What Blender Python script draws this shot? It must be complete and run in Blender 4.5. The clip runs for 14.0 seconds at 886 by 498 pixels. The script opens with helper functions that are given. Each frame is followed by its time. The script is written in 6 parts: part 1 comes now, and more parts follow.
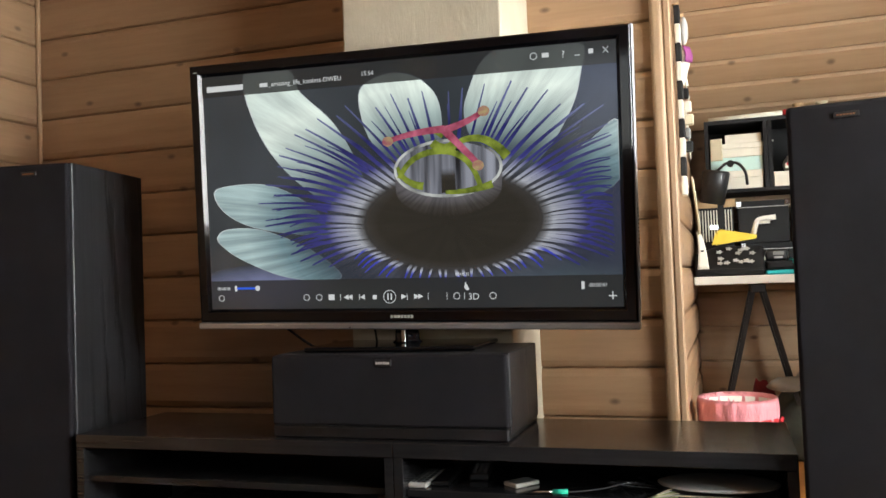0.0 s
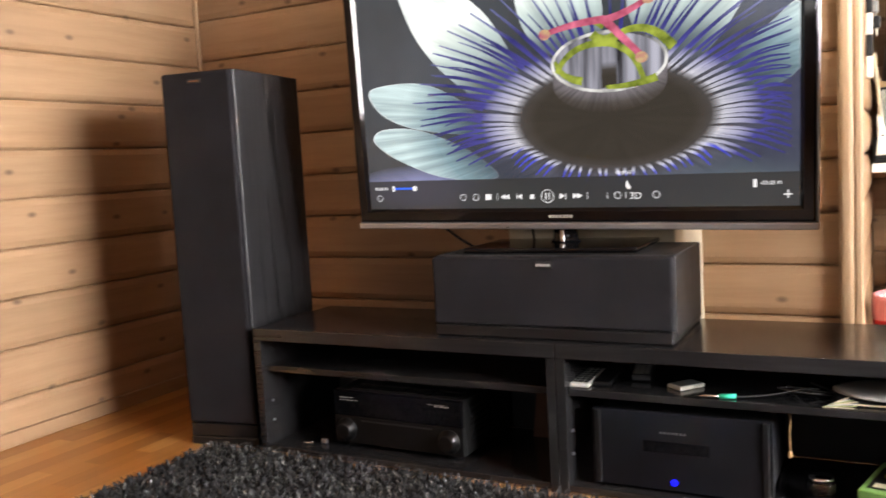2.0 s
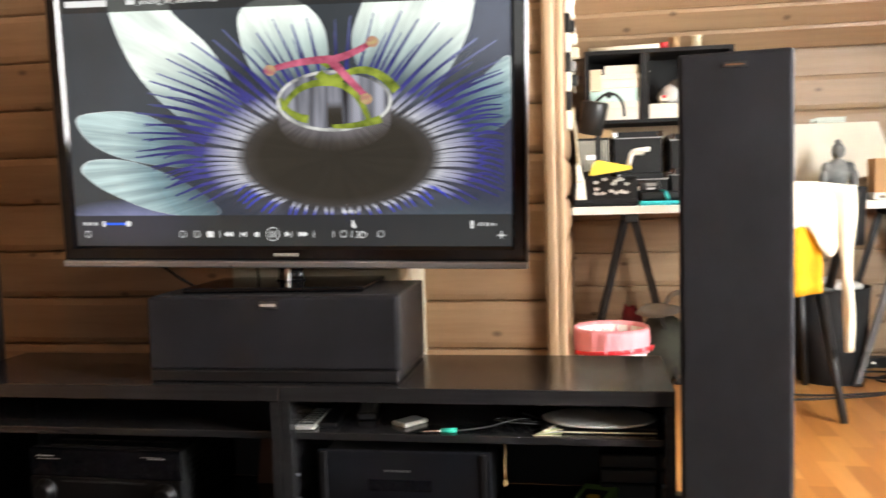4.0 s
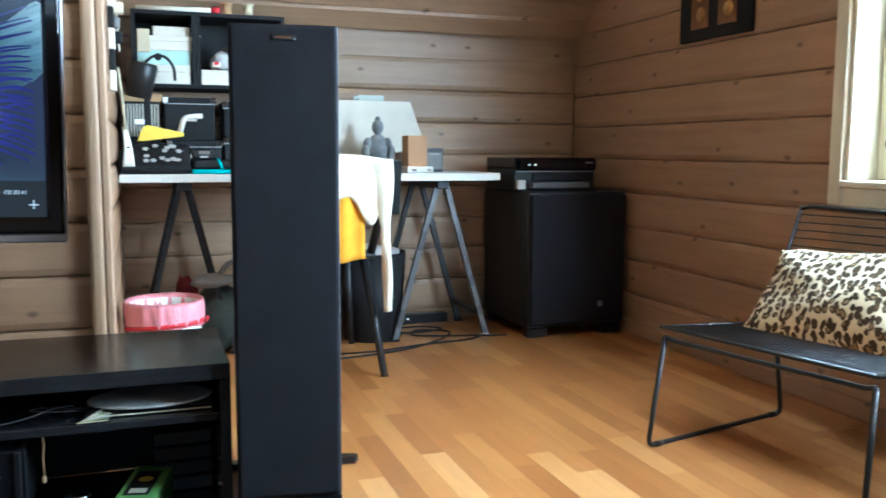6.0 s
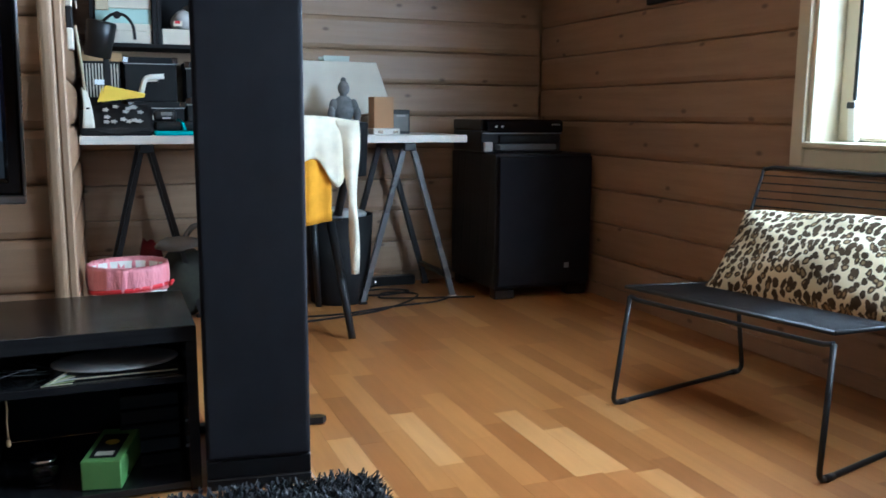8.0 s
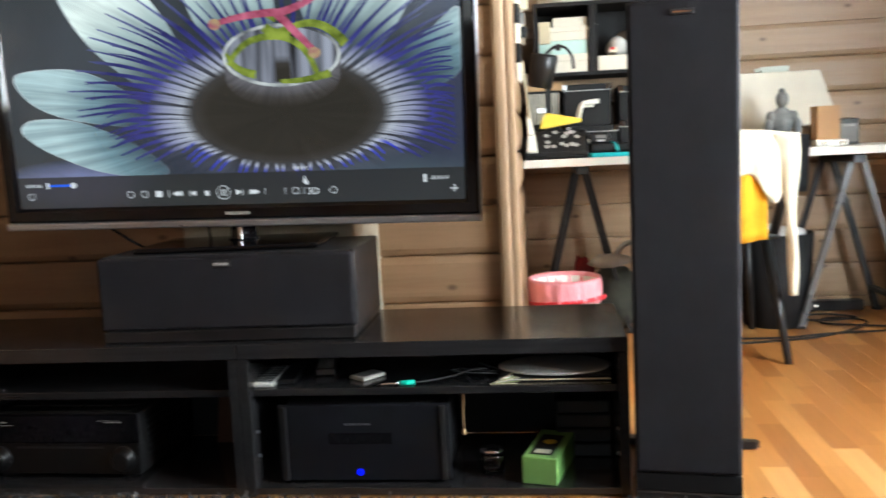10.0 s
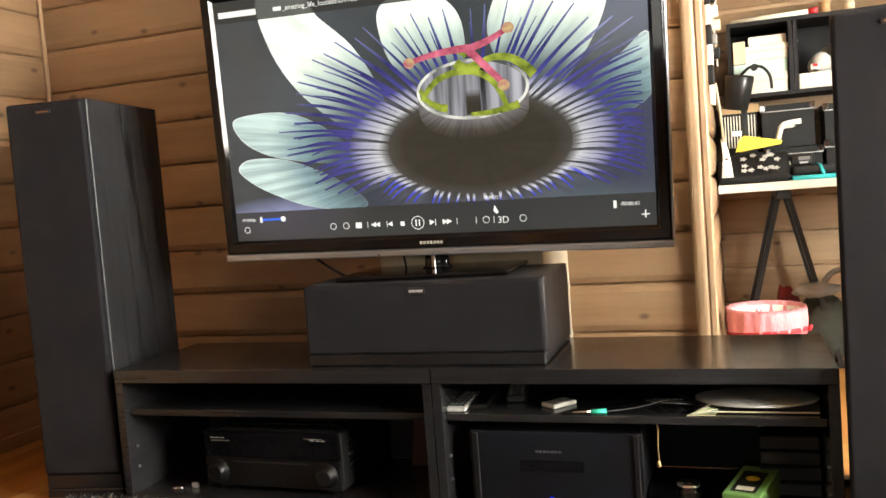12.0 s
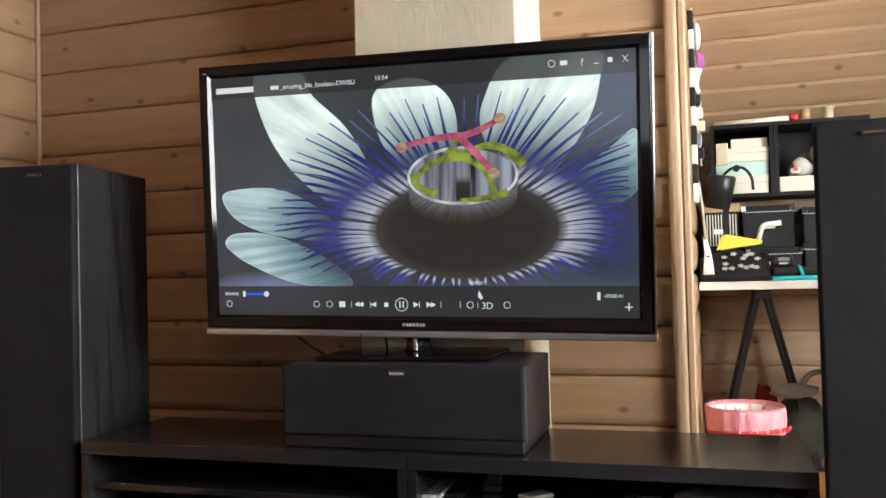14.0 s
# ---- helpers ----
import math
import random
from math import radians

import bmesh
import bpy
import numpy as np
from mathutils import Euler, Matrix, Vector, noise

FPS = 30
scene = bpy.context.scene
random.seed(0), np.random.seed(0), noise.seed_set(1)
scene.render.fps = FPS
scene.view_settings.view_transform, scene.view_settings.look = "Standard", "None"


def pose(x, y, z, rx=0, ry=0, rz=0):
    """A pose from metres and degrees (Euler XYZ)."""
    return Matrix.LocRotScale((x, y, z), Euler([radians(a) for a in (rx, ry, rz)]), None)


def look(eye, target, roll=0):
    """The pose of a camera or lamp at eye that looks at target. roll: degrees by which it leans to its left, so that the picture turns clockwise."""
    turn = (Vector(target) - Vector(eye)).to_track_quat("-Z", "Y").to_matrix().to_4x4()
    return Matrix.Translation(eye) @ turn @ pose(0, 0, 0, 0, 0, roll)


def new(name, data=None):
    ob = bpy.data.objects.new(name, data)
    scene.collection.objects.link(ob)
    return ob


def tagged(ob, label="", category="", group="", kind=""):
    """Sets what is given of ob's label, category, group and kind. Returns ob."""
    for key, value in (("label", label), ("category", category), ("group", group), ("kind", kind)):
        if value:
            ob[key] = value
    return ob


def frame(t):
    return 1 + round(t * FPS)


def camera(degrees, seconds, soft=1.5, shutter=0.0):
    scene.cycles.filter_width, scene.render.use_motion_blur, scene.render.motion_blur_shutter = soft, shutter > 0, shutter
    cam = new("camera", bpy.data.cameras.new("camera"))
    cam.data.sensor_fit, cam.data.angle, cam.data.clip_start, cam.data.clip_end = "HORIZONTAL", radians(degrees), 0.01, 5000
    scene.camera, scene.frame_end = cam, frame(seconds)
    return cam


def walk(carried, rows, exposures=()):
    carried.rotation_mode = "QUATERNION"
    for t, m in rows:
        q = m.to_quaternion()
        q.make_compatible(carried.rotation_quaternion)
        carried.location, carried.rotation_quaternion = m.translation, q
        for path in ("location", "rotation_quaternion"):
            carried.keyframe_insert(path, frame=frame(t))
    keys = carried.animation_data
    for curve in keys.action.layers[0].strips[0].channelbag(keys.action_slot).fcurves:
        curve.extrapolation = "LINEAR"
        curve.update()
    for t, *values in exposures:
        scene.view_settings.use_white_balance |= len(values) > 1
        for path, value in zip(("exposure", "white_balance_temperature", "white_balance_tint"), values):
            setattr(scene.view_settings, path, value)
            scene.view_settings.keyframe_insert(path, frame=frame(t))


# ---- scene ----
cam = camera(55.1, 14.0, 1.5, 0.4)
PATH = [
    (0, (0.099, 0.26, 0.772), (-0.534, 2.156, 0.847), -2.1),
    (0.5, (0.089, 0.261, 0.773), (-0.56, 2.152, 0.814), -2.0),
    (1, (0.076, 0.26, 0.805), (-0.61, 2.138, 0.78), -1.7),
    (1.5, (0.061, 0.261, 0.83), (-0.746, 2.084, 0.672), -2.2),
    (2, (0.042, 0.265, 0.833), (-0.896, 2.021, 0.637), -3.2),
    (2.2, (0.042, 0.268, 0.838), (-0.948, 1.993, 0.632), -3.5),
    (4.3, (0.038, 0.301, 0.842), (-0.105, 2.291, 0.698), -1.3),
    (4.5, (0.037, 0.304, 0.844), (0.028, 2.298, 0.692), -1.1),
    (5, (0.046, 0.306, 0.845), (0.317, 2.279, 0.658), -0.7),
    (5.5, (0.048, 0.317, 0.845), (0.544, 2.242, 0.624), -0.2),
    (5.6, (0.048, 0.319, 0.845), (0.582, 2.233, 0.619), 0.0),
    (6, (0.052, 0.323, 0.844), (0.715, 2.195, 0.616), 0.3),
    (6.5, (0.06, 0.326, 0.846), (0.881, 2.134, 0.614), 1.1),
    (7, (0.063, 0.327, 0.843), (0.967, 2.097, 0.627), 1.5),
    (7.2, (0.061, 0.325, 0.842), (0.932, 2.11, 0.612), 1.3),
    (9.3, (0.043, 0.32, 0.828), (0.329, 2.261, 0.441), -1.4),
    (9.5, (0.04, 0.313, 0.829), (0.18, 2.28, 0.496), -1.9),
    (10, (0.037, 0.29, 0.826), (-0.196, 2.261, 0.586), -2.8),
    (10.5, (0.039, 0.272, 0.818), (-0.425, 2.209, 0.631), -3.5),
    (11, (0.036, 0.271, 0.815), (-0.572, 2.169, 0.653), -4.3),
    (11.5, (0.036, 0.27, 0.814), (-0.623, 2.153, 0.661), -4.7),
    (12, (0.035, 0.27, 0.816), (-0.622, 2.153, 0.679), -4.4),
    (12.5, (0.036, 0.272, 0.817), (-0.611, 2.162, 0.733), -3.8),
    (13, (0.033, 0.268, 0.822), (-0.603, 2.164, 0.805), -2.8),
    (13.5, (0.027, 0.262, 0.824), (-0.601, 2.161, 0.858), -2.0),
    (14, (0.024, 0.263, 0.822), (-0.58, 2.168, 0.874), -1.5),
]
EXPOSURES = [
    (0.0, -0.10, 6600, 8), (0.5, -0.13, 6600, 5), (1.0, -0.05, 6600, 5), (1.5, 0.25, 6800, 10), (2.0, 0.70, 6900, 15), (2.2, 0.80, 6900, 15),
    (4.3, 0.40, 6800, 8), (4.5, 0.35, 6600, 6), (5.0, 0.35, 5800, 2), (5.5, 0.45, 5000, -2), (6.0, 0.12, 4700, -4), (6.5, -0.45, 4700, -4),
    (7.0, -0.80, 4750, 0), (7.2, -0.80, 4750, 0), (9.3, 0.05, 4850, 2), (9.5, 0.20, 5050, 2), (10.0, 0.20, 6100, 5), (10.5, 0.25, 6300, 3),
    (11.0, 0.35, 6500, 3), (11.5, 0.62, 7300, 8), (12.0, 0.73, 7300, 8), (12.5, 0.73, 7100, 8), (13.0, 0.62, 6800, 5), (13.5, 0.32, 6500, 5), (14.0, 0.15, 6400, 8)]
walk(cam, [(t, look(eye, target, roll)) for t, eye, target, roll in PATH], EXPOSURES)

# ---------- world, sun, window light and added rear fill ---
world = bpy.data.worlds.new("world")
scene.world = world
world.use_nodes = True
sky = world.node_tree.nodes.new("ShaderNodeTexSky")
sky.sky_type, sky.sun_disc = "NISHITA", False
sky.sun_elevation, sky.sun_rotation = radians(38), radians(100)
world.node_tree.links.new(sky.outputs[0], world.node_tree.nodes["Background"].inputs[0])
world.node_tree.nodes["Background"].inputs[1].default_value = 0.1


def area_lamp(name, at, target, w, h, watts, color):
    data = bpy.data.lights.new(name, "AREA")
    data.shape, data.size, data.size_y, data.energy, data.color = "RECTANGLE", w, h, watts, color
    ob = new(name, data)
    ob.matrix_world = look(at, target)
    return ob


area_lamp("window_daylight", (2.70, 1.80, 1.40), (0, 1.80, 0.35), 3.4, 1.6, 510, (0.95, 0.98, 1.0))
# fill lamp added behind the view to lift faces turned from the window
area_lamp("rear_fill", (-0.3, -5.16, 1.65), (-0.3, 0, 1.65), 1.5, 1.0, 10, (0.95, 0.98, 1.0))


# ---------- materials ----------
def srgb(r, g, b):
    return tuple((c / 255 / 12.92 if c < 10.3 else ((c / 255 + 0.055) / 1.055) ** 2.4) for c in (r, g, b))


class Mat:
    """A small builder of node materials."""

    def __init__(self, name, color, rough=0.5, metal=0.0, spec=0.5):
        self.m = bpy.data.materials.new(name)
        self.m.use_nodes = True
        self.t = self.m.node_tree
        self.b = self.t.nodes["Principled BSDF"]
        self.b.inputs["Base Color"].default_value = (*color, 1)
        self.b.inputs["Roughness"].default_value = rough
        self.b.inputs["Metallic"].default_value = metal
        self.b.inputs["Specular IOR Level"].default_value = spec

    def node(self, kind, **values):
        n = self.t.nodes.new(kind)
        for k, v in values.items():
            n.inputs[k.replace("_", " ")].default_value = v
        return n

    def link(self, a, b):
        self.t.links.new(a, b)

    def coords(self, scale=(1, 1, 1), world_space=False):
        if world_space:
            src = self.node("ShaderNodeNewGeometry").outputs["Position"]
        else:
            src = self.node("ShaderNodeTexCoord").outputs["Object"]
        m = self.node("ShaderNodeMapping")
        m.inputs["Scale"].default_value = scale
        self.link(src, m.inputs["Vector"])
        return m.outputs["Vector"]

    def noise(self, vec, scale, detail=3.0, rough=0.55):
        n = self.node("ShaderNodeTexNoise", Scale=scale, Detail=detail, Roughness=rough)
        self.link(vec, n.inputs["Vector"])
        return n.outputs["Fac"]

    def ramp(self, fac, stops):
        n = self.node("ShaderNodeValToRGB")
        e = n.color_ramp.elements
        while len(e) < len(stops):
            e.new(0.5)
        for el, (p, c) in zip(e, stops):
            el.position, el.color = p, (*c, 1)
        self.link(fac, n.inputs["Fac"])
        return n.outputs["Color"]

    def mix(self, fac, a, b, mode="MIX"):
        n = self.t.nodes.new("ShaderNodeMix")
        n.data_type, n.blend_type = "RGBA", mode
        for sock, v in ((n.inputs[0], fac), (n.inputs[6], a), (n.inputs[7], b)):
            if isinstance(v, (int, float)):
                sock.default_value = v
            elif isinstance(v, tuple):
                sock.default_value = (*v, 1)
            else:
                self.link(v, sock)
        return n.outputs[2]

    def calc(self, op, a, b=0.0):
        n = self.t.nodes.new("ShaderNodeMath")
        n.operation = op
        for sock, v in ((n.inputs[0], a), (n.inputs[1], b)):
            if isinstance(v, (int, float)):
                sock.default_value = v
            else:
                self.link(v, sock)
        return n.outputs[0]

    def color(self, c):
        self.link(c, self.b.inputs["Base Color"])
        return self

    def rough(self, r):
        self.link(r, self.b.inputs["Roughness"])
        return self

    def bump(self, height, strength=0.3, distance=0.002):
        n = self.node("ShaderNodeBump", Strength=strength, Distance=distance)
        self.link(height, n.inputs["Height"])
        self.link(n.outputs[0], self.b.inputs["Normal"])
        return self


def soft_var(name, color, rough=0.5, amount=0.25, scale=6, bump=0.15, bump_scale=180, metal=0.0, spec=0.5):
    """A plain surface with slight blotches, wear in its gloss and fine grain."""
    m = Mat(name, color, rough, metal, spec)
    v = m.coords()
    big = m.noise(v, scale, 4)
    lo, hi = tuple(c * (1 - amount) for c in color), tuple(min(1, c * (1 + amount)) for c in color)
    m.color(m.ramp(big, [(0.3, lo), (0.7, hi)]))
    fine = m.noise(v, bump_scale, 2)
    m.bump(fine, bump, 0.001)
    r = m.calc("MULTIPLY_ADD", big, 0.2)
    r.node.inputs[2].default_value = max(0.02, rough - 0.1)
    m.rough(r)
    return m.m


def pine(name, along, light, dark, knot, rough=0.45, bold=1.0):
    """Varnished pine with grain along an axis ('x' or 'y'), a tone for each board and scattered knots."""
    m = Mat(name, light, rough)
    stretch = {"x": (0.7, 9, 9), "y": (9, 0.7, 9), "z": (9, 9, 0.7)}[along]
    v = m.coords(stretch, True)
    rnd = m.node("ShaderNodeObjectInfo").outputs["Random"]
    shift = m.node("ShaderNodeCombineXYZ")
    for i in range(3):
        m.link(m.calc("MULTIPLY", rnd, 37.0 + 11 * i), shift.inputs[i])
    add = m.node("ShaderNodeVectorMath")
    m.link(v, add.inputs[0])
    m.link(shift.outputs[0], add.inputs[1])
    grain = m.noise(add.outputs[0], 3.2, 5, 0.62)
    c = m.ramp(grain, [(0.30, dark), (0.62, light)])
    broad = m.noise(m.coords((1, 1, 1), True), 1.3, 2)
    gray = m.node("ShaderNodeCombineColor")
    t2 = m.calc("ADD", m.calc("MULTIPLY", broad, 0.3), m.calc("MULTIPLY_ADD", rnd, 0.24 * bold))
    t3 = m.calc("ADD", t2, 0.73)
    for i in range(3):
        m.link(t3, gray.inputs[i])
    c = m.mix(1.0, c, gray.outputs[0], "MULTIPLY")
    pos = m.node("ShaderNodeSeparateXYZ")
    m.link(m.node("ShaderNodeNewGeometry").outputs["Position"], pos.inputs[0])
    flat = m.node("ShaderNodeCombineXYZ")
    m.link(m.calc("MULTIPLY", pos.outputs["X" if along == "x" else "Y"], 0.55), flat.inputs[0])
    m.link(pos.outputs["Z"], flat.inputs[1])
    vor = m.t.nodes.new("ShaderNodeTexVoronoi")
    vor.voronoi_dimensions = "2D"
    vor.inputs["Scale"].default_value = 5.0
    m.link(flat.outputs[0], vor.inputs["Vector"])
    spot = m.ramp(vor.outputs["Distance"], [(0.018, (1, 1, 1)), (0.062, (0, 0, 0))])
    c = m.mix(m.calc("MULTIPLY", spot, 0.0 if along == "z" else 0.7), c, knot)
    m.color(c)
    m.bump(grain, 0.25, 0.0015)
    return m.m


PINE_L, PINE_D, KNOT = (0.240, 0.148, 0.084), (0.198, 0.119, 0.065), (0.060, 0.032, 0.019)
M_PINE_X = pine("pine_boards_x", "x", PINE_L, PINE_D, KNOT)
M_PINE_Y = pine("pine_boards_y", "y", PINE_L, PINE_D, KNOT)
# lighter copy of the pine: light on the desk wall put into its colour
M_PINE_LIT = pine("pine_boards_alcove_lit", "x", (0.269, 0.187, 0.115), (0.226, 0.152, 0.090), KNOT)
M_PINE_CEIL = pine("pine_ceiling", "x", (0.257, 0.168, 0.098), (0.218, 0.137, 0.077), KNOT, 0.4)
M_POST = pine("pine_post", "z", (0.305, 0.205, 0.125), (0.245, 0.158, 0.088), KNOT)


def parquet():
    m = Mat("oak_parquet", (0.4, 0.2, 0.08), 0.3)
    v = m.coords((10, 0.8, 4), True)
    rnd = m.node("ShaderNodeObjectInfo").outputs["Random"]
    isl = m.node("ShaderNodeNewGeometry").outputs["Random Per Island"]
    pick = m.calc("FRACT", m.calc("ADD", rnd, isl))
    base = m.ramp(pick, [(0.0, (0.26, 0.096, 0.022)), (0.3, (0.335, 0.134, 0.033)), (0.75, (0.40, 0.178, 0.047)), (1.0, (0.51, 0.262, 0.088))])
    g = m.noise(v, 5, 5, 0.6)
    c = m.mix(1.0, base, m.ramp(g, [(0.25, (0.87, 0.86, 0.85)), (0.7, (1.04, 1.04, 1.04))]), "MULTIPLY")
    m.color(c)
    m.bump(g, 0.1, 0.001)
    wear = m.noise(m.coords((1, 1, 1), True), 2.5, 4)
    m.rough(m.ramp(wear, [(0.2, (0.31, 0.31, 0.31)), (0.8, (0.38, 0.38, 0.38))]))
    return m.m


M_PARQUET = parquet()


def plaster():
    m = Mat("painted_plaster", (0.62, 0.56, 0.42), 0.85)
    v = m.coords()
    m.color(m.ramp(m.noise(v, 4, 5), [(0.3, (0.47, 0.41, 0.30)), (0.7, (0.57, 0.52, 0.40))]))
    m.bump(m.noise(m.coords((1, 1, 0.35)), 60, 6, 0.7), 0.6, 0.004)
    return m.m


M_PLASTER = plaster()


def black_ash():
    """Black-stained ash: fine grain, and wavy near-black pores that run up the board in bands."""
    m = Mat("black_ash_vinyl", (0.018, 0.018, 0.02), 0.5)
    g = m.noise(m.coords((9, 9, 0.35)), 5.5, 6, 0.7)
    c = m.ramp(g, [(0.34, (0.006, 0.006, 0.007)), (0.45, (0.0125, 0.0125, 0.014)), (0.72, (0.022, 0.0225, 0.025))])
    w = m.t.nodes.new("ShaderNodeTexWave")
    w.bands_direction = "DIAGONAL"
    for k, val in (("Scale", 7.0), ("Distortion", 5.0), ("Detail", 4.0), ("Detail Scale", 2.2), ("Detail Roughness", 0.65)):
        w.inputs[k].default_value = val
    m.link(m.coords((1.0, 1.0, 0.10)), w.inputs["Vector"])
    pore = m.ramp(w.outputs["Fac"], [(0.0, (1, 1, 1)), (0.16, (0, 0, 0))])
    band = m.ramp(m.noise(m.coords((3, 3, 0.5)), 2.0, 2), [(0.42, (0.15, 0.15, 0.15)), (0.58, (1, 1, 1))])
    line = m.calc("MULTIPLY", pore, band)
    m.color(m.mix(line, c, (0.0016, 0.0018, 0.002)))
    m.bump(m.calc("SUBTRACT", m.calc("MULTIPLY", g, 0.6), line), 0.7, 0.002)
    return m.m


def bench_wood():
    m = Mat("black_brown_foil", (0.02, 0.016, 0.014), 0.32)
    v = m.coords((0.8, 12, 12))
    g = m.noise(v, 6, 5, 0.6)
    m.color(m.ramp(g, [(0.3, (0.0140, 0.0136, 0.0146)), (0.7, (0.0205, 0.0200, 0.0212))]))
    m.bump(g, 0.08, 0.001)
    m.rough(m.ramp(m.noise(m.coords(), 5, 4), [(0.3, (0.13, 0.13, 0.13)), (0.75, (0.24, 0.24, 0.24))]))
    return m.m


def cloth(name, color, scale=420, rough=0.95):
    m = Mat(name, color, rough, 0, 0.2)
    v = m.coords()
    w1 = m.t.nodes.new("ShaderNodeTexWave")
    w1.inputs["Scale"].default_value = scale
    m.link(v, w1.inputs["Vector"])
    n = m.noise(v, 9, 3)
    m.color(m.ramp(n, [(0.3, tuple(c * 0.8 for c in color)), (0.7, tuple(min(1, c * 1.15) for c in color))]))
    m.bump(m.calc("ADD", w1.outputs["Fac"], m.noise(v, 60, 3)), 0.25, 0.001)
    return m.m


def leopard():
    """Cream cloth with dark brown rosettes: uneven blots, many with a tan heart and a break in their ring."""
    m = Mat("leopard_print", (0.7, 0.6, 0.45), 0.9, 0, 0.2)
    v = m.coords()
    n = m.t.nodes.new("ShaderNodeTexNoise")
    n.inputs["Scale"].default_value = 26
    n.inputs["Detail"].default_value = 1
    m.link(v, n.inputs["Vector"])
    warp = m.node("ShaderNodeVectorMath")
    warp.operation = "MULTIPLY_ADD"
    m.link(n.outputs["Color"], warp.inputs[0])
    warp.inputs[1].default_value = (0.024, 0.0, 0.024)
    m.link(v, warp.inputs[2])
    sep = m.node("ShaderNodeSeparateXYZ")
    m.link(warp.outputs[0], sep.inputs[0])
    flat = m.node("ShaderNodeCombineXYZ")
    m.link(m.calc("MULTIPLY", sep.outputs[0], 1.12), flat.inputs[0])
    m.link(m.calc("MULTIPLY", sep.outputs[2], 0.86), flat.inputs[1])
    cell = m.t.nodes.new("ShaderNodeTexVoronoi")
    cell.voronoi_dimensions = "2D"
    cell.inputs["Scale"].default_value = 45
    cell.inputs["Randomness"].default_value = 0.72
    m.link(flat.outputs[0], cell.inputs["Vector"])
    tone = m.node("ShaderNodeSeparateColor")
    m.link(cell.outputs["Color"], tone.inputs[0])
    ragged = m.calc("MULTIPLY", m.calc("SUBTRACT", m.noise(v, 95, 2), 0.5), 0.30)
    size = m.calc("MULTIPLY", m.calc("SUBTRACT", tone.outputs[0], 0.5), 0.12)
    d = m.calc("ADD", m.calc("ADD", cell.outputs["Distance"], ragged), size)
    inside = m.ramp(d, [(0.42, (1, 1, 1)), (0.46, (0, 0, 0))])
    heart = m.ramp(d, [(0.17, (1, 1, 1)), (0.24, (0, 0, 0))])
    pick = m.ramp(tone.outputs[1], [(0.60, (0, 0, 0)), (0.66, (1, 1, 1))])
    cream = m.ramp(m.noise(v, 7, 3), [(0.3, (0.74, 0.65, 0.42)), (0.7, (0.83, 0.74, 0.51))])
    dark = m.ramp(m.noise(v, 18, 3), [(0.3, (0.055, 0.036, 0.020)), (0.7, (0.10, 0.068, 0.036))])
    spot = m.mix(m.calc("MULTIPLY", heart, pick), dark, (0.34, 0.24, 0.12))
    m.color(m.mix(inside, cream, spot))
    m.bump(m.noise(v, 300, 2), 0.2, 0.001)
    return m.m


M_ASH, M_BENCH = black_ash(), bench_wood()
M_GRILLE = cloth("black_grille_cloth", (0.0115, 0.0106, 0.0132), 700, 0.8)
M_BLACK = soft_var("black_plastic", (0.009, 0.009, 0.010), 0.35, bump=0.1)
M_MATT = soft_var("matt_black", (0.0085, 0.0085, 0.0092), 0.7, spec=0.35)
M_SATIN = soft_var("satin_black_metal", (0.0045, 0.0045, 0.005), 0.42, spec=0.25)
M_GLOSS = Mat("piano_black", (0.004, 0.004, 0.005), 0.06, 0, 0.35).m
M_LEG = soft_var("lit_leg_grey", (0.15, 0.152, 0.155), 0.28, 0.15, metal=0.3)
M_STEELDARK = soft_var("black_powder_coat", (0.012, 0.013, 0.014), 0.38)
M_WIRE = soft_var("black_wire", (0.007, 0.007, 0.008), 0.45)
M_SILVER = soft_var("silver_trim", (0.42, 0.43, 0.46), 0.35, 0.1, metal=0.8)
M_CHROME = Mat("chrome", (0.8, 0.8, 0.82), 0.12, 1.0).m
M_WHITE = soft_var("white_laminate", (0.76, 0.74, 0.67), 0.4, 0.05)
M_PAPER = soft_var("white_card", (0.72, 0.69, 0.58), 0.8, 0.08)
M_MINT = soft_var("mint_card", (0.50, 0.70, 0.64), 0.8, 0.06)
M_PALEMINT = soft_var("pale_mint_plastic", (0.55, 0.62, 0.55), 0.5, 0.06)
M_BEIGE = soft_var("beige_card", (0.62, 0.55, 0.38), 0.8, 0.1)
M_KRAFT = soft_var("kraft_card", (0.42, 0.24, 0.11), 0.8, 0.12)
M_DULLBROWN = soft_var("dull_brown_card", (0.10, 0.045, 0.025), 0.8, 0.2)
M_TEAL = soft_var("teal_fabric", (0.02, 0.42, 0.45), 0.7, 0.1)
M_YELLOW = soft_var("yellow_plastic", (0.80, 0.58, 0.06), 0.5, 0.06)
M_ORANGE = cloth("mustard_cloth", (0.75, 0.36, 0.02))
M_CREAM = cloth("cream_knit", (0.84, 0.78, 0.60), 300)
M_RED = soft_var("red_plastic", (0.55, 0.02, 0.03), 0.45, 0.1)
M_GREY = soft_var("grey_fabric", (0.22, 0.22, 0.21), 0.8, 0.3)
M_GREYL = soft_var("pale_grey", (0.50, 0.50, 0.48), 0.6, 0.1)
M_STONE = soft_var("grey_stone", (0.16, 0.17, 0.17), 0.8, 0.35, 30, 0.5, 120)
M_GREEN = soft_var("green_card", (0.17, 0.36, 0.10), 0.5, 0.15)
M_CREAMPAINT = soft_var("cream_paint", (0.68, 0.62, 0.46), 0.45, 0.06)
M_LEOPARD = leopard()
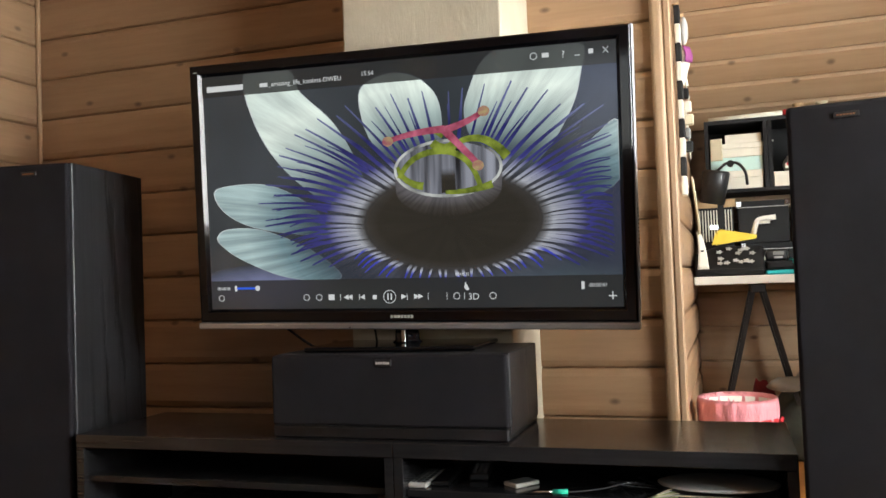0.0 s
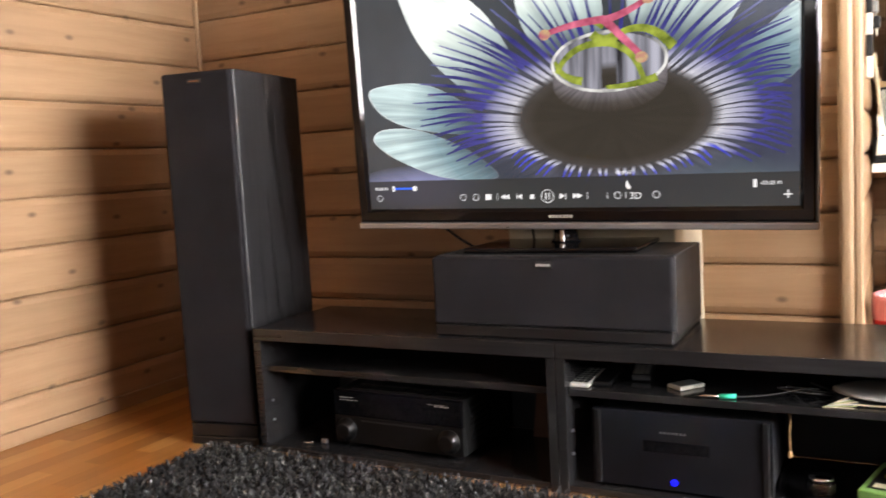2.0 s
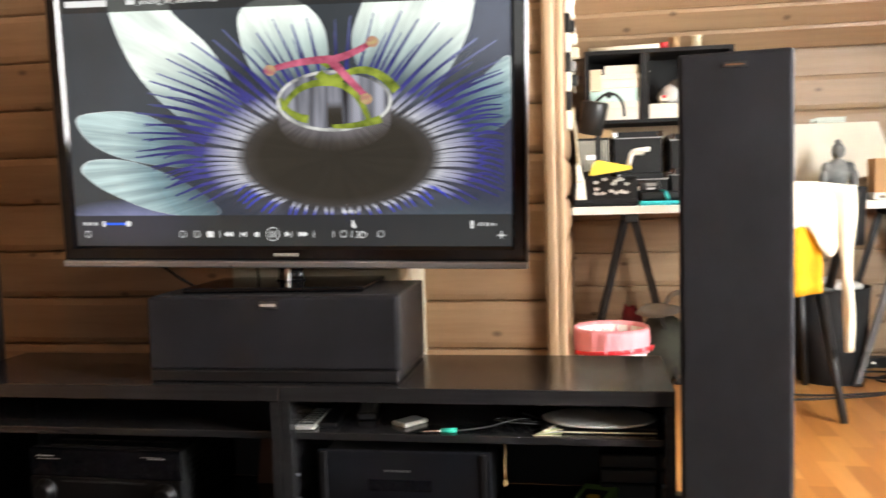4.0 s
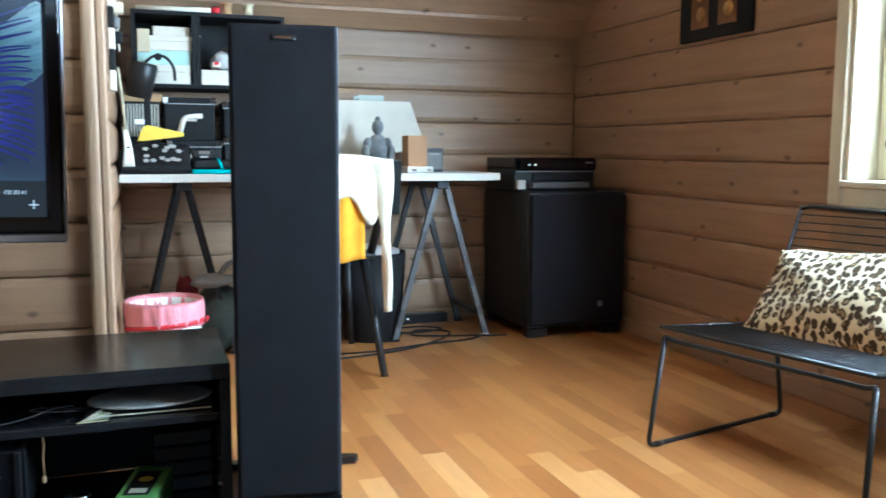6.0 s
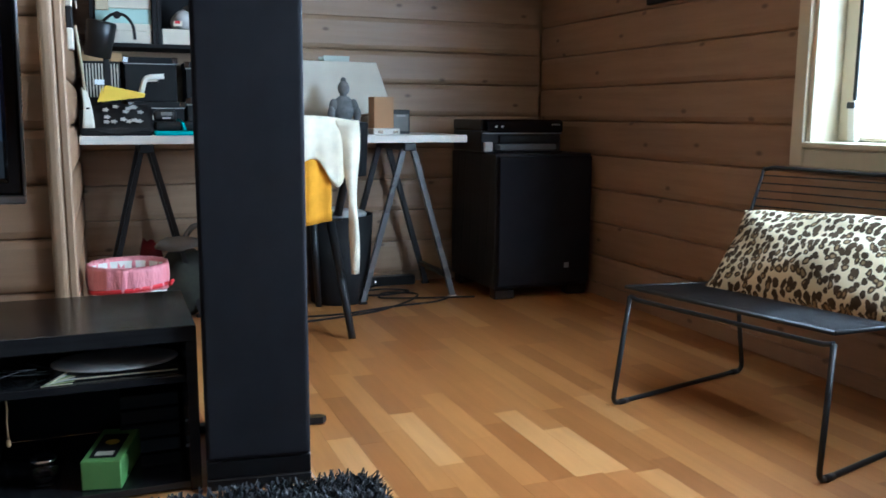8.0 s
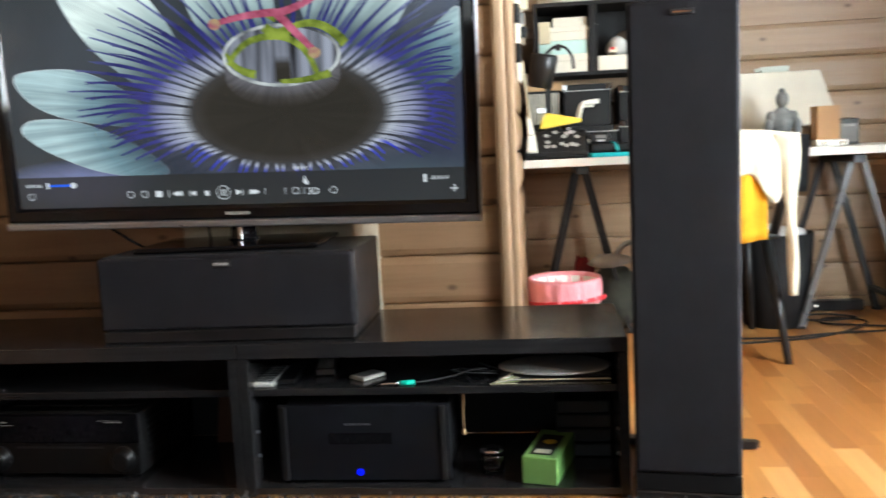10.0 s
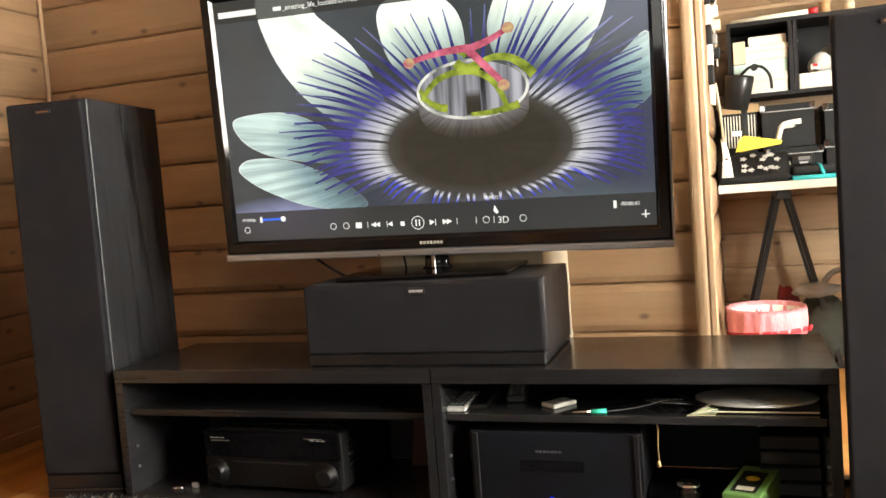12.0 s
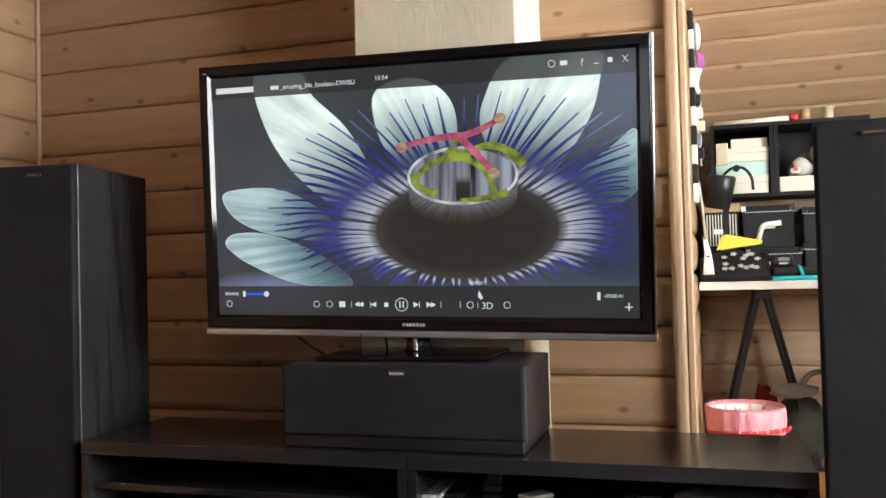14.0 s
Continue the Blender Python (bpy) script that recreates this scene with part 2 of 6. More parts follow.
M_TRAY = soft_var("grey_enamel", (0.42, 0.44, 0.45), 0.3, 0.06)
M_SPOOL = soft_var("spool_wood", (0.42, 0.27, 0.13), 0.6, 0.15)
M_PINKBAG = Mat("pink_bin_liner", (0.80, 0.30, 0.33), 0.35)
M_PINKBAG.b.inputs["Transmission Weight"].default_value = 0.15
M_PINKBAG.bump(M_PINKBAG.noise(M_PINKBAG.coords((3, 3, 1)), 22, 4), 0.8, 0.01)
M_PINKBAG = M_PINKBAG.m
M_PURPLE = soft_var("purple_print", (0.30, 0.06, 0.22), 0.7)
M_GLASS = Mat("clear_glass", (1, 1, 1), 0.02)
M_GLASS.b.inputs["Transmission Weight"].default_value = 1.0
M_GLASS = M_GLASS.m


def glow(name, color, strength=1.0, rough=0.12):
    m = Mat(name, (0.004, 0.004, 0.005), rough)
    m.b.inputs["Emission Color"].default_value = (*color, 1)
    m.b.inputs["Emission Strength"].default_value = strength
    return m.m


def glow_var(name, a, b, scale=8, strength=1.0, stretch=(1, 1, 1)):
    m = Mat(name, (0.004, 0.004, 0.005), 0.12)
    m.link(m.ramp(m.noise(m.coords(stretch), scale, 3), [(0.32, a), (0.68, b)]), m.b.inputs["Emission Color"])
    m.b.inputs["Emission Strength"].default_value = strength
    return m.m


# ---------- building helpers ----------
def add_box(bm, x0, x1, y0, y1, z0, z1, bevel=0.0, seg=1):
    got = bmesh.ops.create_cube(bm, size=1)["verts"]
    for v in got:
        v.co = ((x0 + x1) / 2 + v.co.x * (x1 - x0), (y0 + y1) / 2 + v.co.y * (y1 - y0), (z0 + z1) / 2 + v.co.z * (z1 - z0))
    if bevel:
        edges = list({e for v in got for e in v.link_edges})
        bmesh.ops.bevel(bm, geom=edges, offset=bevel, segments=seg, affect="EDGES", profile=0.5)
    return bm


def box(x0, x1, y0, y1, z0, z1, bevel=0.0, seg=1):
    return add_box(bmesh.new(), x0, x1, y0, y1, z0, z1, bevel, seg)


def add_tube(bm, pts, r, seg=8, closed=False, r2=None):
    """A round bar along points; r2: the radius at the far end."""
    pts = [Vector(p) for p in pts]
    n = len(pts)
    rings, up = [], None
    for i, p in enumerate(pts):
        a = pts[(i - 1) % n] if closed or i else p
        b = pts[(i + 1) % n] if closed or i < n - 1 else p
        d = (b - a).normalized()
        if up is None:
            up = Vector((0, 0, 1)) if abs(d.z) < 0.9 else Vector((1, 0, 0))
        side = d.cross(up)
        if side.length < 1e-6:
            side = d.orthogonal()
        side.normalize()
        up = side.cross(d).normalized()
        rr = r if r2 is None else r + (r2 - r) * i / (n - 1)
        rings.append([bm.verts.new(p + rr * (math.cos(q) * side + math.sin(q) * up)) for q in (2 * math.pi * k / seg for k in range(seg))])
    for i in range(n if closed else n - 1):
        A, B = rings[i], rings[(i + 1) % n]
        for k in range(seg):
            f = bm.faces.new((A[k], A[(k + 1) % seg], B[(k + 1) % seg], B[k]))
            f.smooth = True
    if not closed:
        bm.faces.new(list(reversed(rings[0])))
        bm.faces.new(rings[-1])
    return bm


def tube(pts, r, seg=8, closed=False, r2=None):
    return add_tube(bmesh.new(), pts, r, seg, closed, r2)


def fillet(pts, r, n=4):
    """Rounds the inner corners of a line of points."""
    pts = [Vector(p) for p in pts]
    out = [pts[0]]
    for a, b, c in zip(pts, pts[1:], pts[2:]):
        u, v = (a - b), (c - b)
        k = min(r, u.length * 0.45, v.length * 0.45)
        p, q = b + u.normalized() * k, b + v.normalized() * k
        for i in range(n + 1):
            t = i / n
            out.append((1 - t) ** 2 * p + 2 * t * (1 - t) * b + t * t * q)
    out.append(pts[-1])
    return out


def lathe(profile, seg=28, at=(0, 0), sx=1.0, sy=1.0):
    """Turns (radius, height) pairs round an upright axis."""
    bm = bmesh.new()
    rings = []
    for r, z in profile:
        rings.append([bm.verts.new((at[0] + sx * r * math.cos(2 * math.pi * k / seg), at[1] + sy * r * math.sin(2 * math.pi * k / seg), z)) for k in range(seg)])
    for A, B in zip(rings, rings[1:]):
        for k in range(seg):
            bm.faces.new((A[k], A[(k + 1) % seg], B[(k + 1) % seg], B[k])).smooth = True
    if profile[0][0] > 1e-5:
        bm.faces.new(list(reversed(rings[0])))
    if profile[-1][0] > 1e-5:
        bm.faces.new(rings[-1])
    bmesh.ops.remove_doubles(bm, verts=bm.verts, dist=1e-6)
    return bm


def prism(poly, d0, d1, axis="y", bevel=0.0):
    """A flat outline of (a, b) pairs pushed from d0 to d1 along an axis; a and b are the other two axes in order."""
    bm = bmesh.new()

    def at(a, b, d):
        return {"x": (d, a, b), "y": (a, d, b), "z": (a, b, d)}[axis]
    A = [bm.verts.new(at(a, b, d0)) for a, b in poly]
    B = [bm.verts.new(at(a, b, d1)) for a, b in poly]
    bm.faces.new(A)
    bm.faces.new(list(reversed(B)))
    for i in range(len(poly)):
        j = (i + 1) % len(poly)
        bm.faces.new((A[j], A[i], B[i], B[j]))
    bmesh.ops.recalc_face_normals(bm, faces=bm.faces)
    if bevel:
        bmesh.ops.bevel(bm, geom=list(bm.edges), offset=bevel, segments=2, affect="EDGES", profile=0.5)
    return bm


def sheet(fn, nu, nv, thick=0.004):
    """A curved cloth: fn(u, v) gives a point; it gets a thickness."""
    bm = bmesh.new()
    g = [[bm.verts.new(fn(i / nu, j / nv)) for j in range(nv + 1)] for i in range(nu + 1)]
    for i in range(nu):
        for j in range(nv):
            bm.faces.new((g[i][j], g[i + 1][j], g[i + 1][j + 1], g[i][j + 1])).smooth = True
    bmesh.ops.recalc_face_normals(bm, faces=bm.faces)
    bmesh.ops.solidify(bm, geom=list(bm.faces), thickness=thick)
    for f in bm.faces:
        f.smooth = True
    return bm


def mesh_of(name, bm, material):
    me = bpy.data.meshes.new(name)
    bm.to_mesh(me)
    bm.free()
    me.materials.append(material)
    return me


def thing(name, at, rz, label, category, group="", kind=""):
    ob = new(name)
    ob.empty_display_size = 0.05
    ob.matrix_world = pose(*at, 0, 0, rz)
    return tagged(ob, label, category, group, kind)


def part(name, bm, material, parent, label=""):
    ob = new(name, mesh_of(name, bm, material))
    ob.parent = parent
    return tagged(ob, label)


def solid(name, bm, material, label, category="", at=(0, 0, 0), rz=0, group="", kind=""):
    """A thing that is one mesh."""
    ob = new(name, mesh_of(name, bm, material))
    ob.matrix_world = pose(*at, 0, 0, rz)
    return tagged(ob, label, category, group, kind)


def letters(name, text, size, material, parent, m, label=""):
    """Raised lettering in the built-in font, as a mesh; m places it."""
    cu = bpy.data.curves.new(name, "FONT")
    cu.body, cu.size, cu.extrude = text, size, 0.0002
    tmp = bpy.data.objects.new(name, cu)
    scene.collection.objects.link(tmp)
    bpy.context.view_layer.update()
    me = bpy.data.meshes.new_from_object(tmp.evaluated_get(bpy.context.evaluated_depsgraph_get()))
    bpy.data.objects.remove(tmp)
    me.materials.clear()
    me.materials.append(material)
    ob = new(name, me)
    ob.parent = parent
    ob.matrix_basis = m
    return tagged(ob, label)


# ---------- the room ----------
XL, XR, YT, YB, YR, XS = -2.5, 2.205, 2.975, 4.355, -5.0, -0.035   # left, right, screen wall, alcove back, rear, alcove side
H, COURSE = 2.5, 0.157


def structure(name, bm, material, label):
    return solid(name, bm, material, label, "", kind="structure")


floor = structure("floor", box(XL - 0.2, XR + 0.2, YR - 0.2, YB + 0.2, -0.12, -0.012), M_KRAFT, "oak strip parquet floor with mixed honey tones")
wall_tv = structure("wall_west", box(XL - 0.15, -0.066, YT + 0.034, YT + 0.16, -0.012, H + 0.1), M_PINE_X, "varnished pine log-panel wall behind the television")
wall_left = structure("wall_south", box(XL - 0.16, XL - 0.034, YR - 0.15, YT + 0.16, -0.012, H + 0.1), M_PINE_Y, "varnished pine log-panel side wall")
wall_side = structure("wall_alcove", box(-0.19, XS - 0.031, YT + 0.165, YB + 0.034, -0.012, H + 0.4), M_PINE_Y, "rounded pine logs closing the desk alcove")
wall_back = structure("wall_desk", box(-0.19, XR + 0.15, YB + 0.034, YB + 0.16, -0.012, 1.47), M_PINE_LIT, "low pine log-panel wall behind the desk")
# unseen rear wall; its opening is guessed, to let the fill lamp in
wall_rear = structure("wall_rear", box(XL - 0.15, -1.05, YR - 0.15, YR, -0.012, H + 0.1), M_PINE_X, "plain pine wall")
for x0, x1, z0, z1 in ((0.45, XR + 0.15, -0.012, H + 0.1), (-1.05, 0.45, -0.012, 1.15), (-1.05, 0.45, 2.15, H + 0.1)):
    part("panel", box(x0, x1, YR - 0.15, YR, z0, z1), M_PINE_X, wall_rear)
# window wall: solid round the opening
W0, W1, WZ0, WZ1 = 0.5, 2.487, 0.74, 1.98
wall_right = structure("wall_window", box(XR + 0.034, XR + 0.18, W1, YB + 0.16, -0.012, H + 0.4), M_PINE_Y, "pine log-panel wall with a bright window")
for y0, y1, z0, z1 in ((YR - 0.15, W0, -0.012, H + 0.4), (W0, W1, -0.012, WZ0), (W0, W1, WZ1, H + 0.4)):
    part("panel", box(XR + 0.034, XR + 0.18, y0, y1, z0, z1), M_PINE_Y, wall_right)


def log_profile(h, d, bulge=0.0):
    k = 0.012 + bulge
    return [(-h / 2, 0), (-h / 2, d - k), (-h / 2 + 0.006, d - k * 0.45), (-h / 2 + 0.024, d - bulge * 0.25), (-h * 0.12, d),
            (h * 0.12, d), (h / 2 - 0.024, d - bulge * 0.25), (h / 2 - 0.006, d - k * 0.45), (h / 2, d - k), (h / 2, 0)]


def log_mesh(length, h, d, bulge, material):
    """A log panel that runs along +x from 0, with its face towards -y and its back at y = 0."""
    bm = prism([(-b, a) for a, b in log_profile(h, d, bulge)], 0, length, "x")
    return mesh_of("log", bm, material)


def lay_logs(parent, length, z_joint, z_top, origin, rz, material, d=0.034, bulge=0.0, course=COURSE):
    """Courses of logs up a wall; origin is where the wall's back plane starts."""
    me = log_mesh(length, course - 0.002, d, bulge, material)
    z = z_joint - course * math.floor(z_joint / course) - course / 2
    while z < z_top:
        ob = new("log", me)
        ob.matrix_world = pose(origin[0], origin[1], z, 0, 0, rz)
        ob.parent = parent
        z += course


lay_logs(wall_tv, 1.60, 0.335, H, (XL + 0.002, YT + 0.034), 0, M_PINE_X, course=0.163)
lay_logs(wall_tv, 0.46, 0.322, H, (-0.557, YT + 0.034), 0, M_PINE_X, course=0.1555)
lay_logs(wall_left, YT - YR, 0.311, H, (XL - 0.034, YR), 90, M_PINE_Y, course=0.163)
lay_logs(wall_side, 1.36, 0.32, H + 0.3, (XS - 0.031, YT + 0.02), 90, M_PINE_Y, 0.031, 0.012)
lay_logs(wall_back, 2.23, 0.36, 1.36, (XS + 0.002, YB + 0.034), 0, M_PINE_LIT)
lay_logs(wall_right, YB - W1 - 0.06, 0.34, H + 0.3, (XR + 0.034, YB - 0.001), -90, M_PINE_Y)
lay_logs(wall_right, W1 - W0 + 0.12, 0.34, WZ0 - 0.14, (XR + 0.034, W1 + 0.059), -90, M_PINE_Y)

# post that ends the screen wall, corner trim and baseboards
post = structure("trim_post", box(-0.097, -0.058, YT - 0.028, YT + 0.03, 0, H, 0.013, 3), M_POST, "pale pine corner post at the wall's end")
part("edge_strip", box(-0.0575, -0.034, YT - 0.02, YT + 0.03, 0, H, 0.005), M_POST, post)
structure("trim_corner", tube([(XL + 0.006, YT - 0.006, 0), (XL + 0.006, YT - 0.006, H)], 0.009, 8), M_POST, "thin quarter-round pine trim in the corner")
structure("baseboard_window", box(XR - 0.016, XR, -1, YB, 0, 0.06, 0.003), M_PINE_Y, "pine baseboard along the window wall")
structure("baseboard_left", box(XL, XL + 0.016, -1, YT, 0, 0.05, 0.003), M_PINE_Y, "pine baseboard along the side wall")
structure("baseboard_desk", box(XS, XR - 0.02, YB - 0.016, YB, 0, 0.05, 0.003), M_PINE_LIT, "pine baseboard behind the desk")
structure("chimney_breast", box(-0.985, -0.487, 2.612, YT + 0.03, 0, H, 0.006, 2), M_PLASTER, "cream rough-plastered chimney breast behind the television")

# sloping boarded ceiling over the alcove, flat ceiling over the room
SLOPE, STEP = 0.75, 0.107


def sloped_ceiling():
    bm = bmesh.new()
    y, z = YB + 0.001, 1.415
    run = math.hypot(STEP, STEP * SLOPE)
    tilt = math.atan(SLOPE)
    while z < H + 0.02:
        one = prism([(0.0, 0.0), (0.002, -0.004), (0.011, -0.014), (run - 0.013, -0.014), (run - 0.004, -0.004), (run - 0.003, 0.0), (run - 0.003, 0.02), (0.0, 0.02)], XS - 0.12, XR + 0.14, "x")
        for v in one.verts:
            a, b = v.co.y, v.co.z
            v.co.y, v.co.z = y - a * math.cos(tilt) + b * math.sin(tilt), z + a * math.sin(tilt) + b * math.cos(tilt) + 0.012
        tmp = bpy.data.meshes.new("tmp")
        one.to_mesh(tmp)
        one.free()
        bm.from_mesh(tmp)
        bpy.data.meshes.remove(tmp)
        y, z = y - STEP, z + STEP * SLOPE
    add_box(bm, XL - 0.15, XR + 0.15, YR - 0.15, y + 0.06, H + 0.03, H + 0.08)
    return bm


structure("ceiling", sloped_ceiling(), M_PINE_CEIL, "pine tongue-and-groove ceiling sloping down over the desk")
structure("roof", prism([(YB + 0.3, 1.36), (YB + 0.3, 1.5), (2.7, 2.86), (YR - 0.3, 2.86), (YR - 0.3, 2.66), (2.8, 2.66)], XL - 0.3, XR + 0.3, "x"), M_PINE_CEIL, "plain boarding above the ceiling")

# window with deep painted lining, casing, sash and pane
window_1 = structure("window_1", box(XR - 0.022, XR + 0.033, W1 + 0.004, W1 + 0.062, WZ0 - 0.065, WZ1 + 0.06, 0.005), M_CREAMPAINT, "cream-painted window with an opening sash")
part("casing", box(XR - 0.022, XR + 0.033, W0 - 0.06, W0 - 0.004, WZ0 - 0.065, WZ1 + 0.06, 0.005), M_CREAMPAINT, window_1)
part("casing", box(XR - 0.020, XR + 0.033, W0 - 0.003, W1 + 0.003, WZ0 - 0.065, WZ0 - 0.004, 0.005), M_CREAMPAINT, window_1)
part("casing", box(XR - 0.020, XR + 0.033, W0 - 0.003, W1 + 0.003, WZ1 + 0.004, WZ1 + 0.06, 0.005), M_CREAMPAINT, window_1)
part("lining", box(XR - 0.012, XR + 0.18, W1 - 0.018, W1 + 0.003, WZ0, WZ1, 0.003), M_CREAMPAINT, window_1)
part("lining", box(XR - 0.012, XR + 0.18, W0 - 0.003, W0 + 0.018, WZ0, WZ1, 0.003), M_CREAMPAINT, window_1)
part("window_sill", box(XR - 0.03, XR + 0.18, W0 - 0.003, W1 + 0.003, WZ0 - 0.003, WZ0 + 0.018, 0.004), M_CREAMPAINT, window_1)
for y0, y1 in ((W1 - 0.075, W1 - 0.019), (W0 + 0.019, W0 + 0.075), (1.45, 1.52)):
    part("sash_stile", box(XR + 0.10, XR + 0.15, y0, y1, WZ0 + 0.019, WZ1 - 0.02, 0.004), M_CREAMPAINT, window_1)
for z0, z1 in ((WZ0 + 0.019, WZ0 + 0.036), (WZ1 - 0.07, WZ1 - 0.02)):
    part("sash_rail", box(XR + 0.102, XR + 0.148, W0 + 0.075, W1 - 0.075, z0, z1, 0.004), M_CREAMPAINT, window_1)
part("gasket", box(XR + 0.094, XR + 0.100, W1 - 0.088, W1 - 0.076, WZ0 + 0.06, WZ1 - 0.06), M_MATT, window_1, "dark rubber gasket")
for y0, y1 in ((W0 + 0.076, 1.449), (1.521, W1 - 0.076)):
    pane = part("pane", box(XR + 0.120, XR + 0.126, y0, y1, WZ0 + 0.037, WZ1 - 0.071), M_GLASS, window_1)
    pane.visible_shadow = False
handle = part("handle", prism([(0, 0), (0.03, 0), (0.036, 0.10), (0.028, 0.13), (0.010, 0.13)], 0, 0.02, "x", 0.003), M_WHITE, window_1)
handle.matrix_basis = pose(XR + 0.078, W1 - 0.11, WZ0 + 0.02, 0, 0, 0)
part("latch", box(XR + 0.070, XR + 0.078, W1 - 0.105, W1 - 0.075, WZ0 + 0.125, WZ0 + 0.145, 0.002), M_BLACK, window_1, "dark plastic latch")


# ---------- television wall ----------
def bars(parent, x0, x1, z0, z1, y, n, material, name="mark"):
    """Unreadable writing as short plain bars on a face towards -y."""
    step = (x1 - x0) / n
    for i in range(n):
        part(name, box(x0 + i * step, x0 + (i + 0.72) * step, y - 0.0008, y, z0, z1), material, parent)


M_MARK = soft_var("pale_marking", (0.55, 0.54, 0.50), 0.4, 0.05)
M_COPPER = soft_var("copper_marking", (0.30, 0.12, 0.04), 0.5, 0.1)


def television():
    tv = thing("television", (-0.7528, 2.4709, 0.5935), 1.95, "large black flat-screen television switched on, on a glass pedestal", "television")
    W, Z0, Z1 = 0.63, 0.072, 0.8215
    sx, s0, s1 = 0.594, 0.110, 0.787
    # bezel ring: outer outline, inner outline, joined
    bm = bmesh.new()
    outer = [(-W, Z0), (W, Z0), (W, Z1), (-W, Z1)]
    inner = [(-sx, s0), (sx, s0), (sx, s1), (-sx, s1)]
    lip = [(-sx - 0.009, s0 - 0.009), (sx + 0.009, s0 - 0.009), (sx + 0.009, s1 + 0.009), (-sx - 0.009, s1 + 0.009)]
    fo = [bm.verts.new((a, -0.034, b)) for a, b in outer]
    fi = [bm.verts.new((a, -0.034, b)) for a, b in lip]
    bo = [bm.verts.new((a, 0.012, b)) for a, b in outer]
    bi = [bm.verts.new((a, -0.024, b)) for a, b in inner]
    for i in range(4):
        j = (i + 1) % 4
        bm.faces.new((fo[i], fo[j], fi[j], fi[i]))
        bm.faces.new((fo[j], fo[i], bo[i], bo[j]))
        bm.faces.new((fi[i], fi[j], bi[j], bi[i]))
    bmesh.ops.recalc_face_normals(bm, faces=bm.faces)
    bmesh.ops.bevel(bm, geom=[e for e in bm.edges if all(v in fo for v in e.verts)], offset=0.006, segments=3, affect="EDGES", profile=0.5)
    part("bezel", bm, M_GLOSS, tv, "glossy black bezel")
    part("side_trim", box(W + 0.0005, W + 0.006, -0.030, 0.012, Z0, Z1, 0.002), M_SILVER, tv, "thin silver edge")
    part("bottom_trim", box(-W - 0.002, W + 0.006, -0.042, -0.002, Z0 - 0.019, Z0 - 0.0005, 0.004, 2), M_SILVER, tv, "brushed silver strip under the screen")
    for k in range(10):
        part("vent", box(W + 0.0061, W + 0.0066, -0.024, 0.004, 0.27 + 0.0095 * k, 0.2745 + 0.0095 * k), M_MATT, tv)
    part("housing", box(-W + 0.03, W - 0.03, 0.0125, 0.052, Z0 + 0.02, Z1 - 0.03, 0.01, 2), M_MATT, tv)
    neck = part("neck", lathe([(0.045, 0.012), (0.036, 0.02), (0.034, 0.05), (0.05, 0.066), (0.05, 0.115)], 20, (0, 0.0), 1, 0.5), M_GLOSS, tv)
    part("neck_trim", box(-0.006, 0.006, -0.034, -0.018, 0.014, 0.05, 0.002), M_CHROME, neck, "chrome strip")
    base = part("base_plate", box(-0.235, 0.235, -0.17, 0.10, 0.0, 0.013, 0.005, 2), M_GLOSS, tv, "black glass base")
    bars(tv, -0.034, 0.034, 0.084, 0.092, -0.0345, 7, M_MARK)
    part("sensor", box(-0.155, -0.151, -0.0435, -0.042, 0.057, 0.061), M_MATT, tv)
    part("mark", box(-0.615, -0.603, -0.0348, -0.034, 0.800, 0.802), M_MARK, tv)

    # the picture, flat on the glass
    back = glow_var("picture_ground", srgb(44, 50, 53), srgb(60, 67, 74), 2.5)
    screen = part("screen", box(-sx, sx, -0.0235, -0.0205, s0, s1), back, tv, "screen showing a passion flower")
    layer = [-0.0236]

    def loc(u, v):
        return -sx + 2 * sx * u, s1 - (s1 - s0) * v

    def flat(name, pts, material, label=""):
        layer[0] -= 0.00004
        bm = bmesh.new()
        bm.faces.new([bm.verts.new((x, layer[0], z)) for x, z in pts])
        bmesh.ops.triangulate(bm, faces=bm.faces)
        bm.normal_update()
        for f in bm.faces:
            if f.normal.y > 0:
                f.normal_flip()
        return part(name, bm, material, screen, label)

    def smooth(uvs, n=5):
        """A closed curve through points (Catmull-Rom)."""
        p = [Vector(loc(*q)) for q in uvs]
        out = []
        for i in range(len(p)):
            a, b, c, d = p[i - 1], p[i], p[(i + 1) % len(p)], p[(i + 2) % len(p)]
            for k in range(n):
                t = k / n
                q = 0.5 * (2 * b + (c - a) * t + (2 * a - 5 * b + 4 * c - d) * t * t + (3 * b - a - 3 * c + d) * t ** 3)
                out.append((min(sx, max(-sx, q.x)), min(s1, max(s0, q.y))))
        return out

    cx, cz = loc(0.622, 0.655)
    rx, rz = 0.258, 0.133
    gx, gz = loc(0.618, 0.445)

    def picture(name, stops, streak=0.35, lanes=9.0, strength=1.0, fade=None, around=(cx, cz, rx, rz)):
        """A lit picture colour that runs outwards from a centre, with fine streaks along the rays."""
        m = Mat(name, (0.004, 0.004, 0.005), 0.12)
        sep = m.node("ShaderNodeSeparateXYZ")
        m.link(m.coords(), sep.inputs[0])
        x = m.calc("DIVIDE", m.calc("SUBTRACT", sep.outputs[0], around[0]), around[2])
        z = m.calc("DIVIDE", m.calc("SUBTRACT", sep.outputs[2], around[1]), around[3])
        r = m.calc("SQRT", m.calc("ADD", m.calc("MULTIPLY", x, x), m.calc("MULTIPLY", z, z)))
        ray = m.node("ShaderNodeCombineXYZ")
